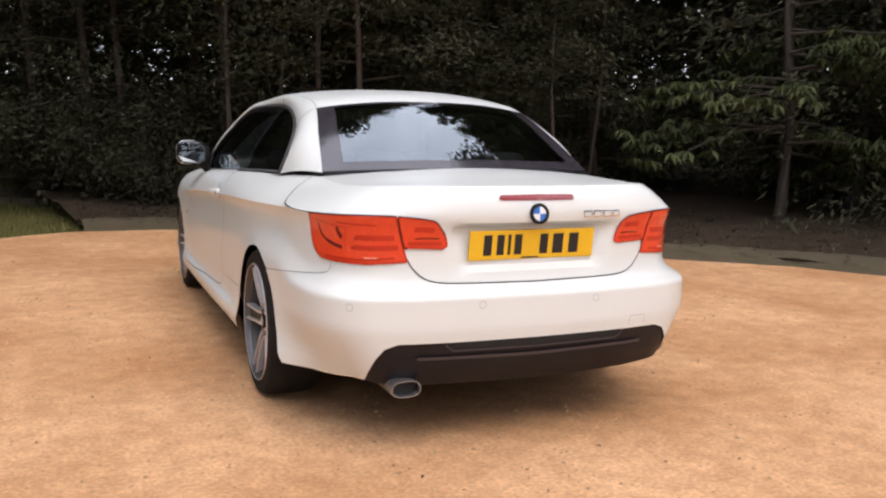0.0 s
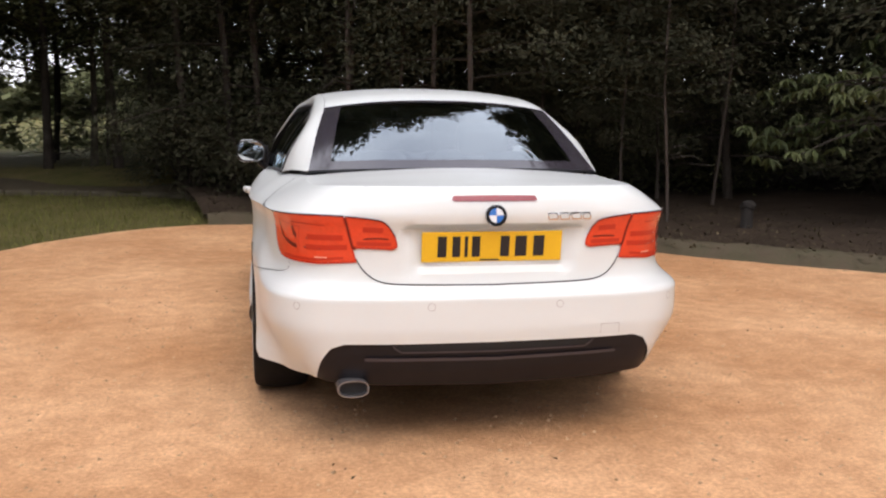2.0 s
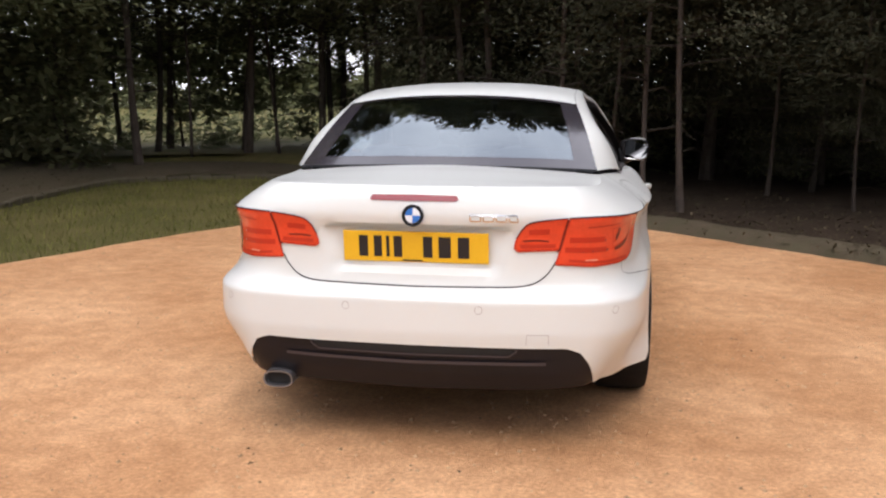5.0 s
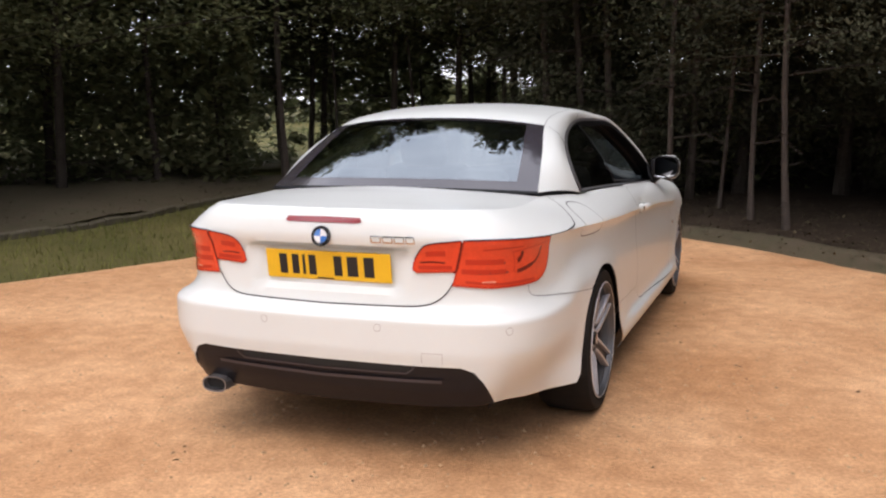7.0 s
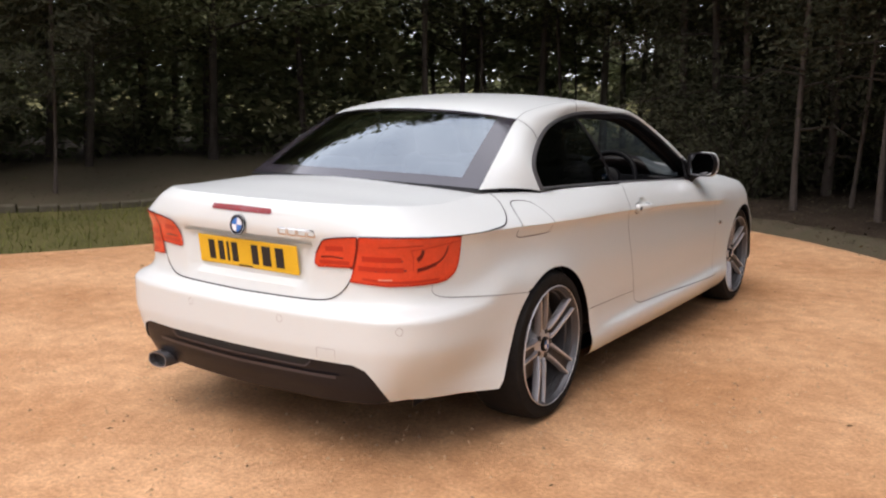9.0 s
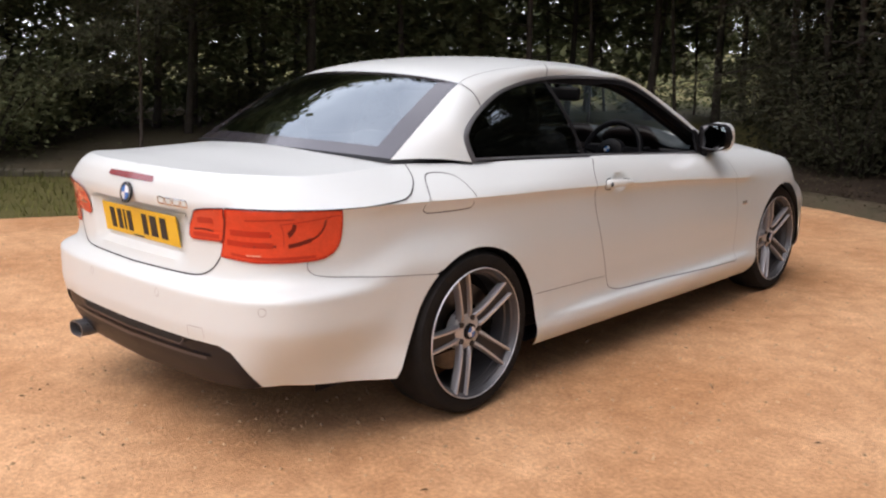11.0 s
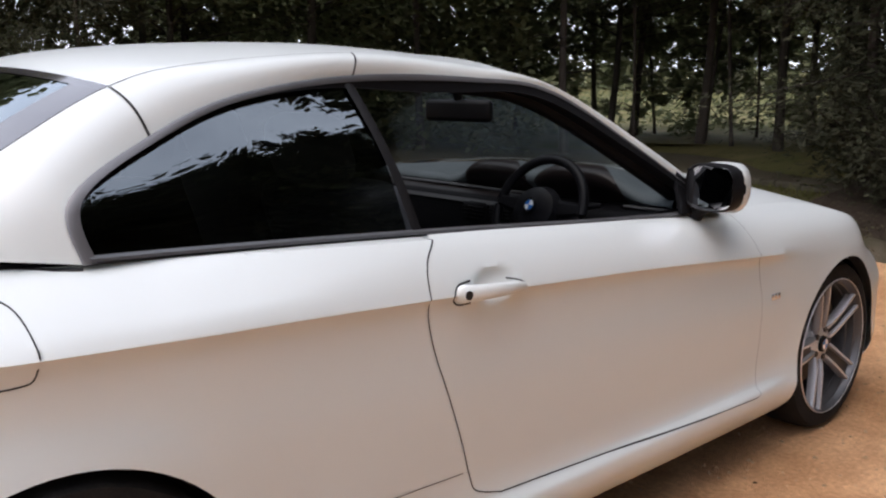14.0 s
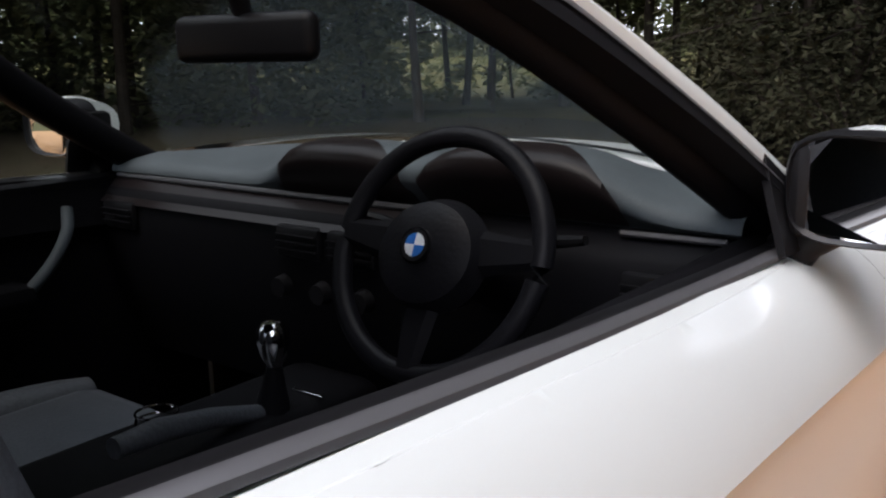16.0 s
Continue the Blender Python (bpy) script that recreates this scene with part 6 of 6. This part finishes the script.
def kerb(line, label):
    kb = thing("kerb", label, "kerb", kind="structure")
    pos = []
    for a, b in zip(line, line[1:]):
        n = max(1, round((b - a).length / 0.3))
        for i in range(n):
            pos.append((a.lerp(b, (i + 0.5) / n), math.atan2(b.y - a.y, b.x - a.x), (b - a).length / n))
    for i, (p, a, ln) in enumerate(pos):
        ob = new("stone", STONES[i % 4])
        ob.parent = kb
        ob.matrix_basis = Matrix.Translation((p.x, p.y, rng.uniform(-0.04, -0.02))) @ Matrix.Rotation(a + rng.uniform(-0.09, 0.09), 4, 'Z') @ Matrix.Diagonal((ln * 0.95, 1, 1, 1))


STONES = []
for v in range(4):
    bm = bmesh.new()
    add_box(bm, 0, 0, 0.02, 1.0, 0.1, 0.13, 0.02, None, 1)
    for q in bm.verts:
        q.co += Vector((0.02 * noise.noise(q.co * 6 + Vector((v, 0, 0))), 0.015 * noise.noise(q.co * 9 + Vector((0, v, 0))), 0.02 * noise.noise(q.co * 7 + Vector((0, 0, v)))))
    me = bpy.data.meshes.new("stone")
    bm.to_mesh(me)
    bm.free()
    me.materials.append(KERB)
    STONES.append(me)


def verge(line):
    """Low soft ridge of earth and moss along the gravel."""
    bm = bmesh.new()
    fine = [a.lerp(b, k / 4) for a, b in zip(line, line[1:]) for k in range(4)]
    rows = []
    for d, z in ((-0.06, -0.012), (0.0, 0.035), (0.05, 0.08), (0.13, 0.105), (0.26, 0.11), (0.38, 0.09), (0.52, 0.04)):
        row = []
        for p in fine:
            w = Vector((p.x, p.y + 1, 0)).normalized()
            q = p + w * (d + 0.05 * noise.noise(p * 1.3) + 0.025 * noise.noise(p * 5))
            row.append(Vector((q.x, q.y, z + (0.018 * noise.noise(q * 2.2) + 0.014 * noise.noise(q * 7)) * (1 if z > 0 else 0.2))))
        rows.append(row)
    grid_mesh(bm, rows)
    tagged(part("verge", bm, EARTH), "low ridge of bare earth and moss beside the gravel", "verge", kind="structure")


def stump(x, y, tall, r):
    st = thing("tree_stump", "short weathered stump with a broken flat top", "stump", (x, y, 0.05))
    bm = bmesh.new()
    rows = []
    for t, k in ((0, 1.35), (0.12, 1.05), (0.5, 0.92), (0.82, 0.95), (0.86, 1.22), (0.97, 1.25), (1.0, 1.1), (1.0, 0.02)):
        rows.append([Vector((r * k * math.cos(a) * (1 + 0.12 * math.sin(3 * a + 9 * t)), r * k * math.sin(a), tall * t + (0.02 * math.sin(2 * a) if t > 0.8 else 0))) for a in [2 * math.pi * j / 14 for j in range(15)]])
    grid_mesh(bm, rows)
    bmesh.ops.remove_doubles(bm, verts=bm.verts, dist=0.0005)
    part("trunk", bm, POST, st)


verge(VERGE)
stump(3.98, 5.25, 0.36, 0.062)
kerb(BACK_EDGE, "low stone edging behind the lawn")


def scatter(name, mat, count, make, label, category):
    verts, faces = [], []
    for _ in range(count):
        make(verts, faces)
    return tagged(raw(name, verts, faces, mat), label, category, kind="stuff")


EDGE_XY = [(p.x, p.y) for p in EDGE]


def on_gravel(x, y):
    if y < -8.9:
        return True
    hit = False
    n = len(EDGE_XY)
    for i in range(n):
        (x1, y1), (x2, y2) = EDGE_XY[i], EDGE_XY[(i + 1) % n]
        if (y1 > y) != (y2 > y) and x < x1 + (y - y1) * (x2 - x1) / (y2 - y1):
            hit = not hit
    return hit


def pebble(verts, faces):
    while True:
        a, r = rng.uniform(0, 6.283), 7.5 * math.sqrt(rng.random())
        x, y = 0.6 + r * math.cos(a), 1.2 + r * math.sin(a)
        if on_gravel(x, y):
            break
    s = 0.003 + 0.007 * rng.random() ** 4
    i = len(verts)
    for dx, dy, dz in ((1, 0, 0), (0, 1, 0), (-1, 0, 0), (0, -1, 0), (0, 0, 0.9)):
        verts.append((x + s * (dx + rng.uniform(-0.4, 0.4)), y + s * (dy + rng.uniform(-0.4, 0.4)), 0.001 + s * dz))
    faces.extend([(i, i + 1, i + 4), (i + 1, i + 2, i + 4), (i + 2, i + 3, i + 4), (i + 3, i, i + 4)])


def crumb(verts, faces):
    """A dark bit of bark, leaf or twig lying on the drive."""
    while True:
        a, r = rng.uniform(0, 6.283), 7.5 * math.sqrt(rng.random())
        x, y = 0.6 + r * math.cos(a), 1.2 + r * math.sin(a)
        if on_gravel(x, y):
            break
    s, w, a = rng.uniform(0.006, 0.02), rng.uniform(0.003, 0.007), rng.uniform(0, 6.283)
    c, d = Vector((math.cos(a), math.sin(a), 0)), Vector((-math.sin(a), math.cos(a), 0))
    o = Vector((x, y, 0.004 + 0.012 * noise.noise(Vector((x, y, 0)) * 0.8) * min(1, max(0, (math.hypot(x, y - 2.3) - 2.6) / 2))))
    i = len(verts)
    verts.extend([o - c * s, o - d * w + Vector((0, 0, 0.004)), o + c * s, o + d * w + Vector((0, 0, 0.004))])
    faces.extend([(i, i + 1, i + 2), (i, i + 2, i + 3)])


scatter("forest_crumbs", UNDER, 280, crumb, "dark bits of bark and dead leaf lying on the gravel", "debris")
scatter("loose_stones", PEBBLE, 26000, pebble, "small loose stones strewn over the gravel", "stones")


def blade(verts, faces):
    while True:
        x, y = rng.uniform(-16, 9), rng.uniform(-3, 22)
        if not on_gravel(x, y) and (x < -1 or math.hypot(x, y - 2) < 11):
            break
    h, a = rng.uniform(0.03, 0.11), rng.uniform(0, 6.283)
    w = 0.006
    dx, dy = math.cos(a), math.sin(a)
    z = height(x, y) - 0.035
    i = len(verts)
    verts.extend([(x - dx * w, y - dy * w, z), (x + dx * w, y + dy * w, z), (x + rng.uniform(-0.05, 0.05), y + rng.uniform(-0.05, 0.05), z + h)])
    faces.append((i, i + 1, i + 2))


scatter("grass", BLADE, 90000, blade, "rough short lawn grass with dry patches", "grass")


def litter(verts, faces):
    """Low weeds, ivy and dead leaves on the banks behind the edging."""
    line = VERGE if rng.random() < 0.6 else BACK_EDGE
    c = Vector((0, -1, 0)) if line is VERGE else Vector((-2, 3, 0))
    p = line[rng.randrange(len(line) - 1)]
    w = Vector((p.x - c.x, p.y - c.y, 0)).normalized()
    d = 0.05 + 3.2 * rng.random() ** 1.6
    x, y = p.x + w.x * d + rng.gauss(0, 0.2), p.y + w.y * d + rng.gauss(0, 0.2)
    z = 0.06 + 0.07 * min(d, 1.5) + abs(rng.gauss(0, 0.04)) * (1 + noise.noise((x, y, 0)))
    way = Vector((rng.uniform(-1, 1), rng.uniform(-1, 1), rng.uniform(-0.1, 0.35))).normalized()
    side = way.cross(Vector((0.2, 0.1, 1))).normalized()
    l = rng.uniform(0.02, 0.05)
    i = len(verts)
    q = Vector((x, y, z))
    verts.extend([q, q + way * l * 0.5 + side * l * 0.3, q + way * l, q + way * l * 0.5 - side * l * 0.3])
    faces.extend([(i, i + 1, i + 2), (i, i + 2, i + 3)])


scatter("undergrowth", UNDER, 18000, litter, "low weeds and dead leaves behind the edging", "undergrowth")
